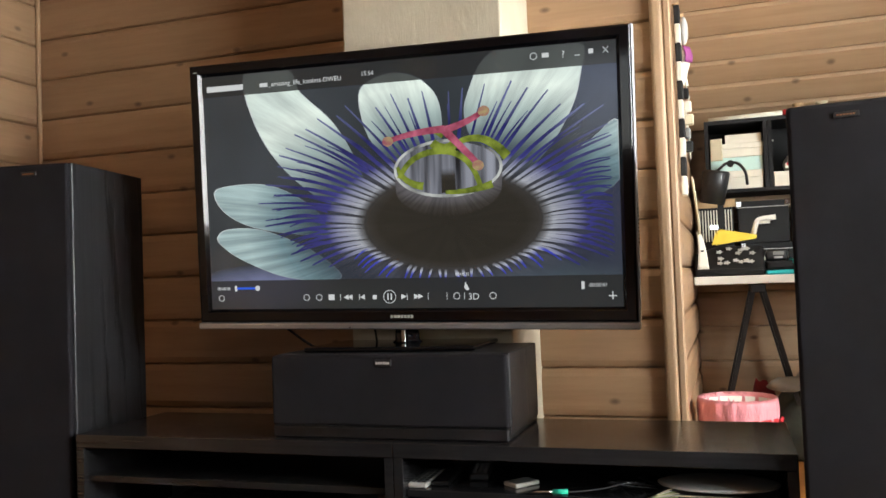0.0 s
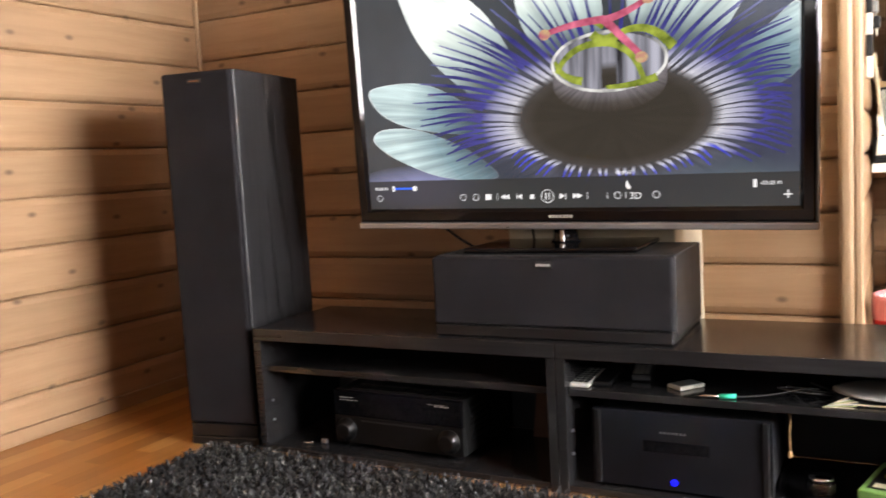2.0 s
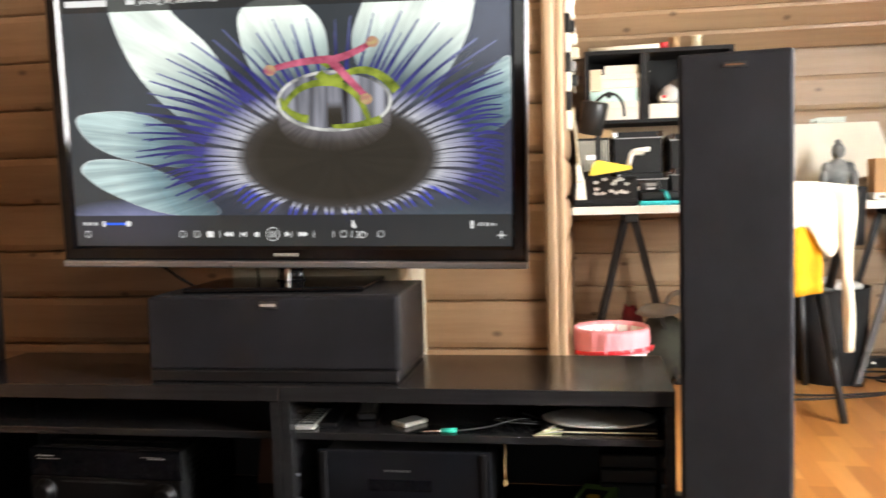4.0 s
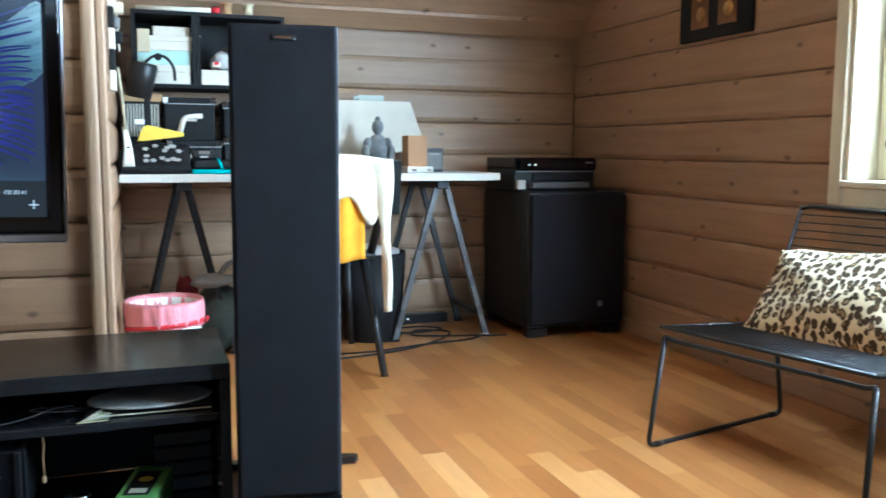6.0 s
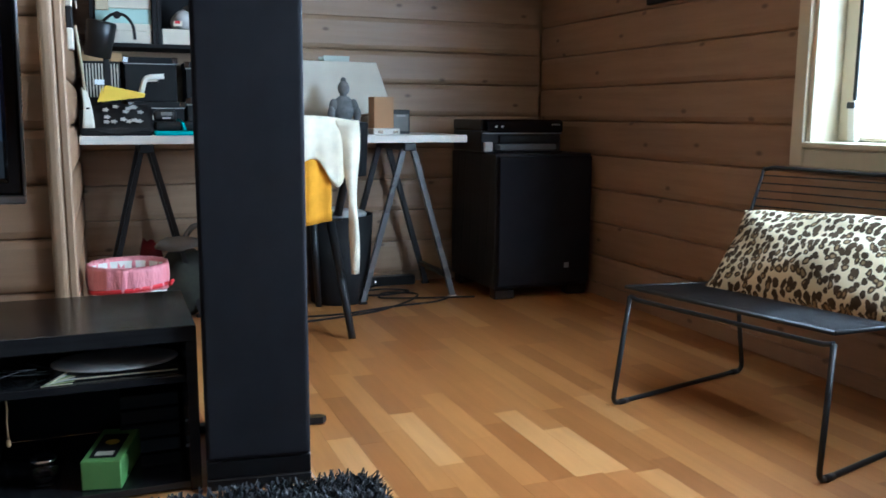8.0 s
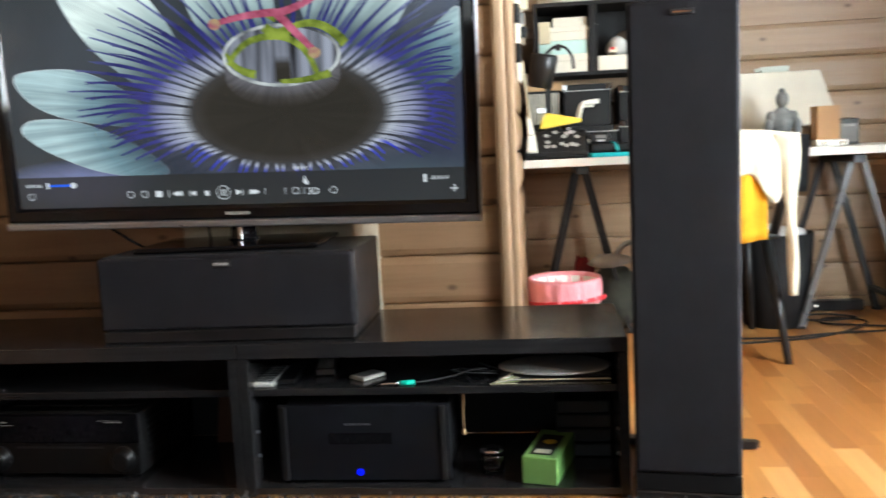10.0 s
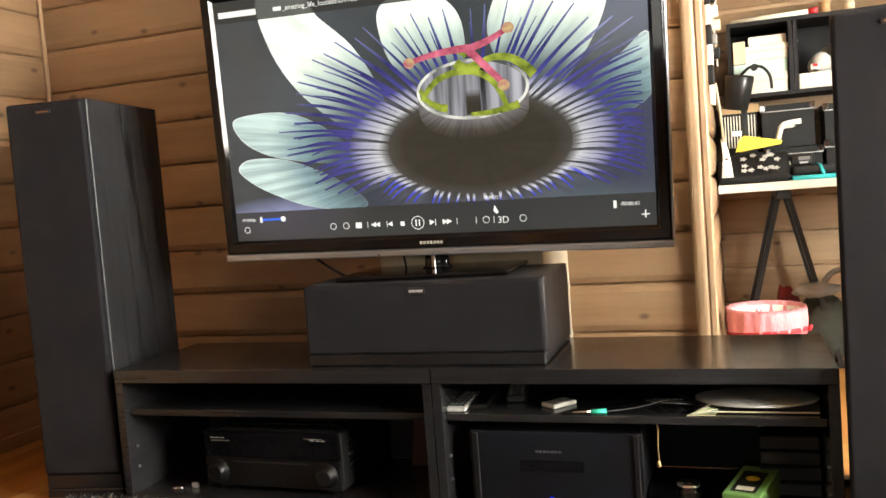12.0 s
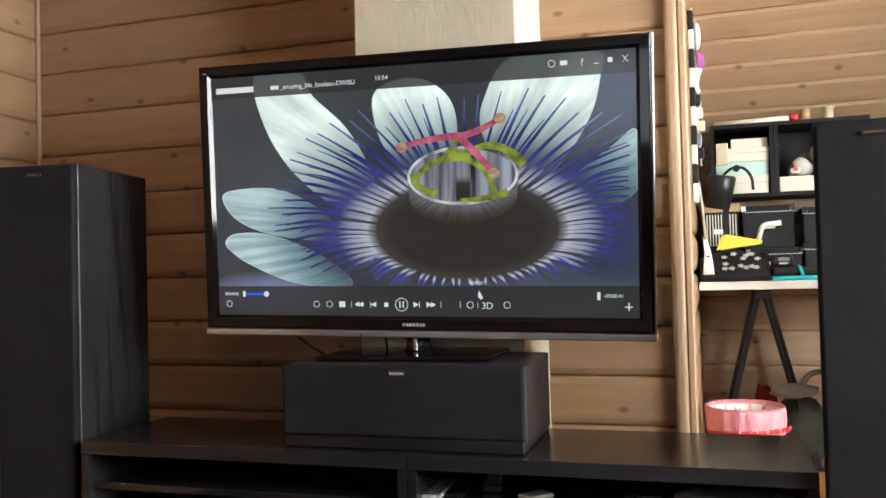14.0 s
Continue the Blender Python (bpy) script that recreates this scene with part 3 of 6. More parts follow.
        m.link(m.calc("MULTIPLY", m.calc("ARCTAN2", z, x), lanes), ray.inputs[0])
        m.link(m.calc("MULTIPLY", r, 0.35), ray.inputs[1])
        n = m.noise(ray.outputs[0], 1.6, 4, 0.6)
        k = m.calc("MULTIPLY", r, 0.25)
        c = m.ramp(k, [(q / 4, srgb(*col)) for q, col in stops])
        c = m.mix(streak, c, m.ramp(n, [(0.28, (0.25, 0.27, 0.32)), (0.72, (1.4, 1.4, 1.4))]), "MULTIPLY")
        m.link(c, m.b.inputs["Emission Color"])
        m.b.inputs["Emission Strength"].default_value = 1.12 * strength
        if fade:
            alpha = m.ramp(k, [(q / 4, (v, v, v)) for q, v in fade])
            m.link(m.calc("MULTIPLY", alpha, 1.0), m.b.inputs["Alpha"])
        return m.m

    m_petal = picture("picture_petal", [(1.0, (46, 56, 62)), (1.6, (92, 108, 112)), (2.2, (160, 178, 176)), (2.8, (222, 234, 226)), (3.2, (206, 220, 214))], 0.5, 9, 0.98)
    m_petal_dim = picture("picture_petal_dim", [(1.0, (44, 54, 60)), (1.5, (62, 80, 88)), (2.0, (104, 130, 138)), (2.4, (158, 180, 182))], 0.6, 12)
    m_rim = picture("picture_rim", [(1.0, (50, 60, 70)), (1.8, (110, 124, 136)), (2.6, (190, 200, 202))], 0.3, 9)
    m_veil = picture("picture_veil", [(1.0, (58, 57, 60)), (1.25, (68, 70, 82)), (1.55, (46, 48, 68)), (2.0, (44, 48, 60))], 0.75, 14, 1.0, [(1.0, 0.9), (1.25, 0.7), (1.6, 0.35), (1.95, 0.0)])
    m_ray = picture("picture_ray", [(0.95, (84, 84, 84)), (1.08, (160, 163, 172)), (1.26, (132, 135, 160)), (1.42, (56, 57, 122)), (1.95, (34, 36, 92)), (2.5, (92, 98, 142))], 0.6, 30)
    m_low = picture("picture_low_ray", [(0.95, (110, 110, 116)), (1.05, (168, 172, 186)), (1.15, (66, 74, 170)), (1.3, (46, 54, 176)), (1.5, (80, 90, 140))], 0.6, 30)
    m_dark = picture("picture_dark", [(0.0, (40, 38, 33)), (0.8, (42, 40, 35)), (1.0, (58, 56, 54))], 0.25, 3, 1.0, [(0.0, 1.0), (0.92, 1.0), (1.07, 0.0)])
    m_white = glow_var("picture_white", srgb(150, 155, 185), srgb(215, 220, 232), 10)
    m_pink = glow_var("picture_pink", srgb(112, 34, 56), srgb(196, 104, 130), 22)
    m_green = glow_var("picture_green", srgb(58, 72, 20), srgb(142, 158, 62), 26)
    m_steel = glow_var("picture_steel", srgb(30, 31, 35), srgb(158, 162, 176), 8, 0.9, (4, 1, 0.25))
    m_rimlight = glow_var("picture_ring_edge", srgb(62, 66, 70), srgb(226, 230, 228), 7, 1.0, (2, 1, 1.2))
    m_wall = picture("picture_ring_wall", [(0.7, (112, 110, 116)), (1.0, (96, 94, 98)), (1.35, (60, 57, 54)), (1.6, (46, 43, 38))], 0.6, 16, 1.0, None, (gx, gz, 0.152, 0.078))
    m_ui = glow("picture_white_ui", srgb(205, 208, 210))
    m_uibar = Mat("picture_bar", (0.004, 0.004, 0.005), 0.12)
    m_uibar.b.inputs["Emission Color"].default_value = (*srgb(40, 42, 43), 1)
    m_uibar.b.inputs["Emission Strength"].default_value = 1.0
    m_uibar.b.inputs["Alpha"].default_value = 0.92
    m_uibar = m_uibar.m

    def blur(name, u, v, ru, rv, color):
        """A soft out-of-focus patch of colour."""
        x, z = loc(u, v)
        m = picture("picture_" + name, [(0.0, color), (4.0, color)], 0.3, 2, 1.0, [(0.0, 0.95), (0.45, 0.75), (1.0, 0.0)], (x, z, ru, rv))
        pts = [(max(-sx, min(sx, x + ru * math.cos(2 * math.pi * k / 40))), max(s0, min(s1, z + rv * math.sin(2 * math.pi * k / 40)))) for k in range(40)]
        return flat(name, pts, m)

    blur("haze", 0.15, 0.92, 0.26, 0.075, (116, 122, 158))
    blur("haze", 0.80, 0.93, 0.30, 0.10, (78, 92, 98))
    blur("haze", 0.97, 0.14, 0.16, 0.20, (54, 62, 84))
    blur("haze", 0.45, 0.96, 0.30, 0.06, (84, 96, 92))
    blur("haze", 0.97, 0.62, 0.14, 0.22, (56, 60, 80))

    def petal(uvs, material, inset=0.982):
        pts = smooth(uvs)
        mx, mz = sum(q[0] for q in pts) / len(pts), sum(q[1] for q in pts) / len(pts)
        rim = flat("petal", pts, m_rim)
        return flat("petal_face", [(mx + (x - mx) * inset, mz + (z - mz) * inset) for x, z in pts], material)

    petal([(0.945, 0.36), (1.0, 0.30), (1.0, 0.52), (0.90, 0.60), (0.82, 0.62), (0.87, 0.46)], m_petal_dim)
    petal([(0.115, 0.0), (0.140, 0.225), (0.215, 0.42), (0.330, 0.565), (0.41, 0.52), (0.405, 0.42), (0.345, 0.235), (0.262, 0.096), (0.232, 0.0)], m_petal)
    petal([(0.41, 0.17), (0.425, 0.085), (0.50, 0.05), (0.565, 0.09), (0.605, 0.19), (0.60, 0.36), (0.52, 0.42), (0.44, 0.33)], m_petal)
    petal([(0.67, 0.16), (0.735, 0.0), (0.92, 0.0), (0.925, 0.10), (0.905, 0.235), (0.845, 0.40), (0.77, 0.50), (0.70, 0.40), (0.665, 0.28)], m_petal)
    petal([(0.018, 0.50), (0.06, 0.47), (0.17, 0.475), (0.27, 0.56), (0.33, 0.68), (0.26, 0.69), (0.13, 0.655), (0.05, 0.59)], m_petal_dim)
    petal([(0.022, 0.69), (0.055, 0.655), (0.15, 0.665), (0.27, 0.75), (0.35, 0.86), (0.30, 0.885), (0.19, 0.86), (0.09, 0.79), (0.04, 0.735)], m_petal_dim)
    rnd = random.Random(4)
    flat("veil", [(max(-sx, min(sx, cx + rx * 2.0 * math.cos(q))), max(s0, min(s1, cz + rz * 2.0 * math.sin(q)))) for q in (2 * math.pi * k / 60 for k in range(60))], m_veil)

    def corona(n, k0, reach, w, material, span=(0, 360), bend=0.0):
        """Thin tapering rays round the disc, in one flat mesh; reach gives their ends from low to high."""
        layer[0] -= 0.00004
        bm = bmesh.new()
        for i in range(n):
            q = radians(span[0] + (span[1] - span[0]) * (i + rnd.uniform(-0.25, 0.25)) / n)
            c, s = math.cos(q), math.sin(q)
            lo, mid, hi = reach
            k1 = (mid + (hi - mid) * s if s > 0 else mid + (mid - lo) * s) * rnd.uniform(0.93, 1.04)
            if c > 0:
                k1 = min(k1, max(k0 + 0.05, (sx - 0.012 - cx) / (rx * c + 0.004)))
            if s < 0:
                k1 = min(k1, max(k0 + 0.05, (cz - s0 - 0.014) / (-rz * s + 0.001)))
            p0 = Vector((cx + rx * k0 * c, cz + rz * k0 * s))
            p1 = Vector((cx + rx * k1 * math.cos(q + bend * rnd.uniform(-1, 1)), cz + rz * k1 * s - 0.008 * abs(c)))
            d = p1 - p0
            side = Vector((-d.y, d.x)).normalized() * w * rnd.uniform(0.75, 1.2)
            steps = 5
            left, right = [], []
            for j in range(steps + 1):
                t = j / steps
                mid_p = p0.lerp(p1, t) + Vector((0, 0.012 * math.sin(math.pi * t) * abs(c)))
                wide = side * (0.75 + 0.5 * t if t < 0.4 else 1.15 - 0.85 * t)
                left.append(mid_p + wide)
                right.append(mid_p - wide)
            pts = left + right[::-1]
            if all(abs(p.x) < sx and s0 + 0.006 < p.y < s1 - 0.01 for p in pts):
                bm.faces.new([bm.verts.new((p.x, layer[0], p.y)) for p in pts])
        bm.normal_update()
        for f in bm.faces:
            if f.normal.y > 0:
                f.normal_flip()
        return tagged(part("corona", bm, material, screen), "", "", "", "stuff")

    corona(40, 1.42, (1.45, 1.95, 2.45), 0.0040, m_ray, (-20, 200), 0.02)
    corona(54, 0.97, (1.40, 2.05, 2.75), 0.0060, m_ray, (-35, 215), 0.012)
    corona(24, 0.98, (1.22, 1.55, 2.0), 0.0046, m_low, (212, 330), 0.05)
    disc = [(cx + 1.08 * rx * math.cos(2 * math.pi * k / 60), cz + 1.08 * rz * math.sin(2 * math.pi * k / 60)) for k in range(60)]
    flat("disc", disc, m_dark)

    # the glass ring with its arms
    def ellipse(ax, az, x=gx, z=gz, n=48):
        return [(x + ax * math.cos(2 * math.pi * k / n), z + az * math.sin(2 * math.pi * k / n)) for k in range(n)]

    flat("ring", [(x * 0.985 + gx * 0.015, z - 0.052) if z < gz else (x, z) for x, z in ellipse(0.151, 0.076)], m_wall)
    flat("ring", ellipse(0.152, 0.078), m_rimlight)
    flat("ring", ellipse(0.144, 0.070), m_steel)

    def arm(name, uvs, w0, w1, material):
        p = [Vector(loc(*q)) for q in uvs]
        n = 10
        line = [(1 - t) ** 2 * p[0] + 2 * t * (1 - t) * p[1] + t * t * p[2] for t in (k / n for k in range(n + 1))]
        left, right = [], []
        for i, q in enumerate(line):
            d = (line[min(i + 1, n)] - line[max(i - 1, 0)]).normalized()
            s = Vector((-d.y, d.x)) * (w0 + (w1 - w0) * i / n)
            left.append(tuple(q + s))
            right.append(tuple(q - s))
        return flat(name, left + right[::-1], material)

    flat("stem", [(gx - 0.018, gz - 0.066), (gx + 0.022, gz - 0.066), (gx + 0.020, gz + 0.05), (gx - 0.016, gz + 0.05)], m_dark)
    arm("anther", [(0.503, 0.476), (0.530, 0.372), (0.605, 0.375)], 0.007, 0.009, m_green)
    arm("anther", [(0.605, 0.375), (0.672, 0.380), (0.694, 0.522)], 0.009, 0.007, m_green)
    arm("anther", [(0.499, 0.430), (0.512, 0.500), (0.560, 0.512)], 0.005, 0.011, m_green)
    arm("anther", [(0.612, 0.540), (0.668, 0.545), (0.722, 0.515)], 0.005, 0.010, m_green)
    arm("anther", [(0.640, 0.350), (0.705, 0.295), (0.757, 0.412)], 0.007, 0.013, m_green)
    arm("anther", [(0.560, 0.305), (0.585, 0.275), (0.612, 0.315)], 0.005, 0.010, m_green)
    arm("anther", [(0.585, 0.340), (0.615, 0.395), (0.648, 0.335)], 0.012, 0.013, m_green)
    arm("stigma", [(0.615, 0.290), (0.550, 0.290), (0.486, 0.320)], 0.010, 0.007, m_pink)
    arm("stigma", [(0.612, 0.295), (0.665, 0.275), (0.700, 0.236)], 0.010, 0.007, m_pink)
    arm("stigma", [(0.612, 0.290), (0.645, 0.350), (0.688, 0.430)], 0.011, 0.008, m_pink)
    m_bud = glow_var("picture_bud", srgb(150, 84, 98), srgb(176, 170, 112), 40)
    for u, v in ((0.478, 0.325), (0.690, 0.440), (0.707, 0.230)):
        flat("bud", ellipse(0.016, 0.014, *loc(u, v), 16), m_bud)
    # player controls over the picture
    x0, z0 = loc(0, 0.088)
    flat("control_bar", [(-sx, z0), (sx, z0), (sx, s1), (-sx, s1)], m_uibar)
    x0, z0 = loc(0, 0.878)
    flat("control_bar", [(-sx, s0), (sx, s0), (sx, z0), (-sx, z0)], m_uibar)
    layer[0] -= 0.0001

    def text(s, u, v, size):
        layer[0] -= 0.00002
        x, z = loc(u, v)
        return letters("caption", s, size, m_ui, screen, pose(x, layer[0], z, 90, 0, 0))

    text("_amazing_life_lossless-DWEU", 0.180, 0.062, 0.0185)
    wx, wz = loc(0.157, 0.062)
    flat("wordmark", [(wx, wz), (wx + 0.025, wz), (wx + 0.025, wz + 0.011), (wx, wz + 0.011)], m_ui)
    text("15:54", 0.418, 0.052, 0.017)
    text("?", 0.884, 0.052, 0.026)
    text("3D", 0.656, 0.968, 0.025)
    text("00:00:06", 0.017, 0.917, 0.0125)
    text("-00:00:41", 0.925, 0.923, 0.0135)
    text("00:00:32", 0.628, 0.872, 0.0115)
    lx, lz = loc(0.013, 0.066)
    flat("wordmark", [(lx, lz), (lx + 0.118, lz), (lx + 0.118, lz + 0.016), (lx, lz + 0.016)], m_ui)

    def ring_icon(u, v, r, w=0.0018):
        layer[0] -= 0.00002
        x, z = loc(u, v)
        bm = bmesh.new()
        a = [bm.verts.new((x + r * math.cos(q), layer[0], z + r * math.sin(q))) for q in (2 * math.pi * k / 20 for k in range(20))]
        b = [bm.verts.new((x + (r - w) * math.cos(q), layer[0], z + (r - w) * math.sin(q))) for q in (2 * math.pi * k / 20 for k in range(20))]
        for k in range(20):
            bm.faces.new((a[k], a[(k + 1) % 20], b[(k + 1) % 20], b[k]))
        return part("icon", bm, m_ui, screen)

    def tri_icon(u, v, s, d):
        x, z = loc(u, v)
        flat("icon", [(x - s * d, z - s), (x + s * d, z), (x - s * d, z + s)], m_ui)

    def rect_icon(u, v, w, h):
        x, z = loc(u, v)
        flat("icon", [(x - w, z - h), (x + w, z - h), (x + w, z + h), (x - w, z + h)], m_ui)

    ring_icon(0.468, 0.953, 0.0185)
    rect_icon(0.464, 0.953, 0.0018, 0.009)
    rect_icon(0.472, 0.953, 0.0018, 0.009)
    for u in (0.257, 0.290, 0.630, 0.714, 0.028, 0.823):
        ring_icon(u, 0.953 if u != 0.823 else 0.037, 0.0095)
    for u, d in ((0.359, -1), (0.369, -1), (0.400, -1), (0.503, 1), (0.534, 1), (0.544, 1)):
        tri_icon(u, 0.953, 0.0075, d)
    for u, v, w, h in ((0.322, 0.953, 0.009, 0.008), (0.431, 0.954, 0.006, 0.006), (0.393, 0.953, 0.001, 0.008), (0.511, 0.954, 0.001, 0.008),
                       (0.849, 0.037, 0.009, 0.006), (0.918, 0.047, 0.007, 0.001), (0.947, 0.037, 0.006, 0.006), (0.978, 0.958, 0.010, 0.0015),
                       (0.978, 0.957, 0.0015, 0.010), (0.345, 0.953, 0.0008, 0.009), (0.562, 0.953, 0.0008, 0.009), (0.607, 0.953, 0.0008, 0.009), (0.648, 0.953, 0.0008, 0.009)):
        rect_icon(u, v, w, h)
    for s in (1, -1):
        x, z = loc(0.978, 0.036)
        flat("icon", [(x - 0.008, z - 0.008 * s), (x - 0.007, z - 0.009 * s), (x + 0.008, z + 0.008 * s), (x + 0.007, z + 0.009 * s)], m_ui)
    a, b = loc(0.071, 0.911), loc(0.128, 0.911)
    flat("progress", [(a[0], a[1] - 0.003), (b[0], a[1] - 0.003), (b[0], a[1] + 0.003), (a[0], a[1] + 0.003)], glow("picture_progress", srgb(30, 90, 220)))
    ring_icon(0.128, 0.911, 0.008, 0.0079)
    rect_icon(0.069, 0.911, 0.004, 0.008)
    rect_icon(0.915, 0.917, 0.004, 0.010)
    flat("pointer", [loc(0.651, 0.895), loc(0.660, 0.925), loc(0.655, 0.932), loc(0.648, 0.92)], m_ui)
    # the panel hangs a little forward and askew on its upright pedestal
    lean = pose(0, 0, 0, 3.98, 1.13, 0)
    for ob in tv.children:
        if ob not in (neck, base):
            ob.matrix_basis = lean @ ob.matrix_basis
    return tv


television()


def speaker_body(sp, w, d, h, plinth, toe):
    """A loudspeaker cabinet: ash body, cloth grille with rounded edges, badge; the front is at y = 0."""
    part("cabinet", box(-w / 2, w / 2, 0.024, d, plinth, h, 0.003), M_ASH, sp, "black ash cabinet with coarse grain")
    part("grille", box(-w / 2 + 0.002, w / 2 - 0.002, 0.0, 0.0235, plinth + toe, h - 0.002, 0.009, 3), M_GRILLE, sp, "black cloth grille")


def floor_speaker(at, rz, label, h, w):
    sp = thing("floor_speaker", at, rz, label, "loudspeaker", "pair of floor speakers")
    d = 0.42
    speaker_body(sp, w, d, h, 0.03, 0.045)
    part("plinth", box(-w / 2, w / 2, 0.006, d, 0.004, 0.0295, 0.003), M_BLACK, sp)
    part("kick_panel", box(-w / 2 + 0.001, w / 2 - 0.001, 0.008, 0.0235, 0.031, 0.072, 0.002), M_BLACK, sp)
    badge = part("badge", box(-0.024, 0.024, -0.003, 0.0, h - 0.036, h - 0.024, 0.001), M_BLACK, sp, "small copper badge")
    bars(badge, -0.018, 0.018, h - 0.0315, h - 0.0285, -0.0031, 6, M_COPPER)
    for sx in (-1, 1):
        for y in (0.035, d - 0.03):
            foot = part("foot", prism([(0, -0.018), (sx * 0.062, -0.013), (sx * 0.072, 0), (sx * 0.062, 0.013), (0, 0.018)], 0.004, 0.022, "z"), M_BLACK, sp) if y > 0.1 else None
            if foot:
                foot.matrix_basis = pose(sx * (w / 2 + 0.001), y, 0, 0, 0, 0)
                part("rubber_tip", lathe([(0.012, 0.0), (0.012, 0.005)], 12, (sx * 0.058, 0)), M_COPPER, foot, "orange rubber tip")
    return sp


floor_speaker((0.342, 2.149, 0.0), -8, "tall black floor speaker with cloth grille beside the bench", 1.11, 0.231)
floor_speaker((-1.797, 2.196, 0.0), 9.5, "tall black floor speaker with coarse ash sides in the corner", 1.153, 0.241)

cs = thing("center_speaker", (-0.729, 2.236, 0.381), 0.5, "long black centre speaker lying on the bench under the television", "loudspeaker")
part("cabinet", box(-0.318, 0.318, 0.024, 0.335, 0.012, 0.2115, 0.003), M_ASH, cs, "black ash cabinet")
part("grille", box(-0.317, 0.317, -0.002, 0.0235, 0.032, 0.2105, 0.008, 3), M_GRILLE, cs, "black cloth grille")
part("foot_rail", box(-0.316, 0.316, 0.0, 0.33, 0.0, 0.0315, 0.004), M_BLACK, cs, "dark tilted foot")
b_ = part("badge", box(-0.022, 0.022, -0.005, -0.002, 0.182, 0.200, 0.001), M_BLACK, cs)
bars(b_, -0.019, 0.019, 0.188, 0.194, -0.0052, 6, M_MARK)


def tv_bench(x0, x1, name_label):
    b = thing("tv_bench", (x0, 2.2, 0), 0, name_label, "media bench", "low bench units")
    w, d, h, t = x1 - x0, 0.4, 0.38, 0.02
    part("top", box(0.0005, w - 0.0005, 0, d, h - 0.036, h, 0.0015), M_BENCH, b)
    part("side_panel", box(0.0005, t + 0.004, 0.001, d, 0.0, h - 0.0362, 0.001), M_BENCH, b)
    part("side_panel", box(w - t - 0.004, w - 0.0005, 0.001, d, 0.0, h - 0.0362, 0.001), M_BENCH, b)
    part("bottom_panel", box(t + 0.0042, w - t - 0.0042, 0.004, d - 0.008, 0.006, 0.022, 0.001), M_BENCH, b)
    part("back_panel", box(t + 0.0042, w - t - 0.0042, d - 0.0075, d - 0.001, 0.022, h - 0.0365), M_MATT, b)
    part("shelf", box(t + 0.005, w - t - 0.005, 0.022, d - 0.009, 0.246, 0.264, 0.0015), M_BENCH, b)
    for x in (t + 0.0045, w - t - 0.0085):
        for z in (0.09, 0.15):
            part("shelf_pin", box(x, x + 0.004, 0.035, 0.041, z, z + 0.006), M_SILVER, b)
    return b


tv_bench(-1.652, -0.6985, "black-brown open media bench with a receiver inside")
tv_bench(-0.6975, 0.222, "black-brown open media bench with remotes on its shelf")


def receiver():
    r = thing("av_receiver", (-1.210, 2.265, 0.022), -1.5, "black audio-video receiver with two round knobs", "receiver")
    W = 0.215
    part("body", box(-W, W, 0.014, 0.30, 0.012, 0.170, 0.003), M_MATT, r)
    part("upper_front", box(-W, W, 0.0, 0.0135, 0.095, 0.170, 0.003), M_GLOSS, r)
    part("lower_front", box(-W, W, 0.002, 0.0135, 0.014, 0.094, 0.002), M_SATIN, r)
    part("door_line", box(-0.12, 0.12, 0.000, 0.002, 0.082, 0.087, 0.001), M_STEELDARK, r)
    for x in (-0.172, 0.172):
        k = part("knob", lathe([(0.033, 0), (0.033, 0.004), (0.024, 0.006), (0.023, 0.022), (0.020, 0.024)], 26), M_SATIN, r, "round black knob with a bright glint")
        k.matrix_basis = pose(x, 0.002, 0.055, 90, 0, 0)
        ring = part("knob_ring", lathe([(0.0335, 0.0), (0.0345, 0.003), (0.0335, 0.004)], 26), M_STEELDARK, k)
    for x in (-0.19, 0.13):
        bars(r, x, x + 0.05, 0.150, 0.1525, -0.0005, 3, M_MARK)
    bars(r, -0.19, -0.10, 0.143, 0.1438, -0.0005, 1, M_MARK)
    bars(r, 0.11, 0.19, 0.155, 0.1558, -0.0005, 1, M_MARK)
    for i in range(4):
        for j in range(5):
            part("vent", box(-0.17 + 0.09 * i, -0.09 + 0.09 * i, 0.03 + 0.05 * j, 0.065 + 0.05 * j, 0.1702, 0.172), M_STEELDARK, r)
    for j in range(6):
        part("side_vent", box(W + 0.0002, W + 0.0022, 0.05, 0.15, 0.05 + 0.017 * j, 0.058 + 0.017 * j, 0.0006), M_STEELDARK, r)
    for x in (-0.17, 0.17):
        for y in (0.04, 0.26):
            part("foot", lathe([(0.02, 0.0), (0.02, 0.0125)], 14, (x, y)), M_BLACK, r)
    return r


receiver()


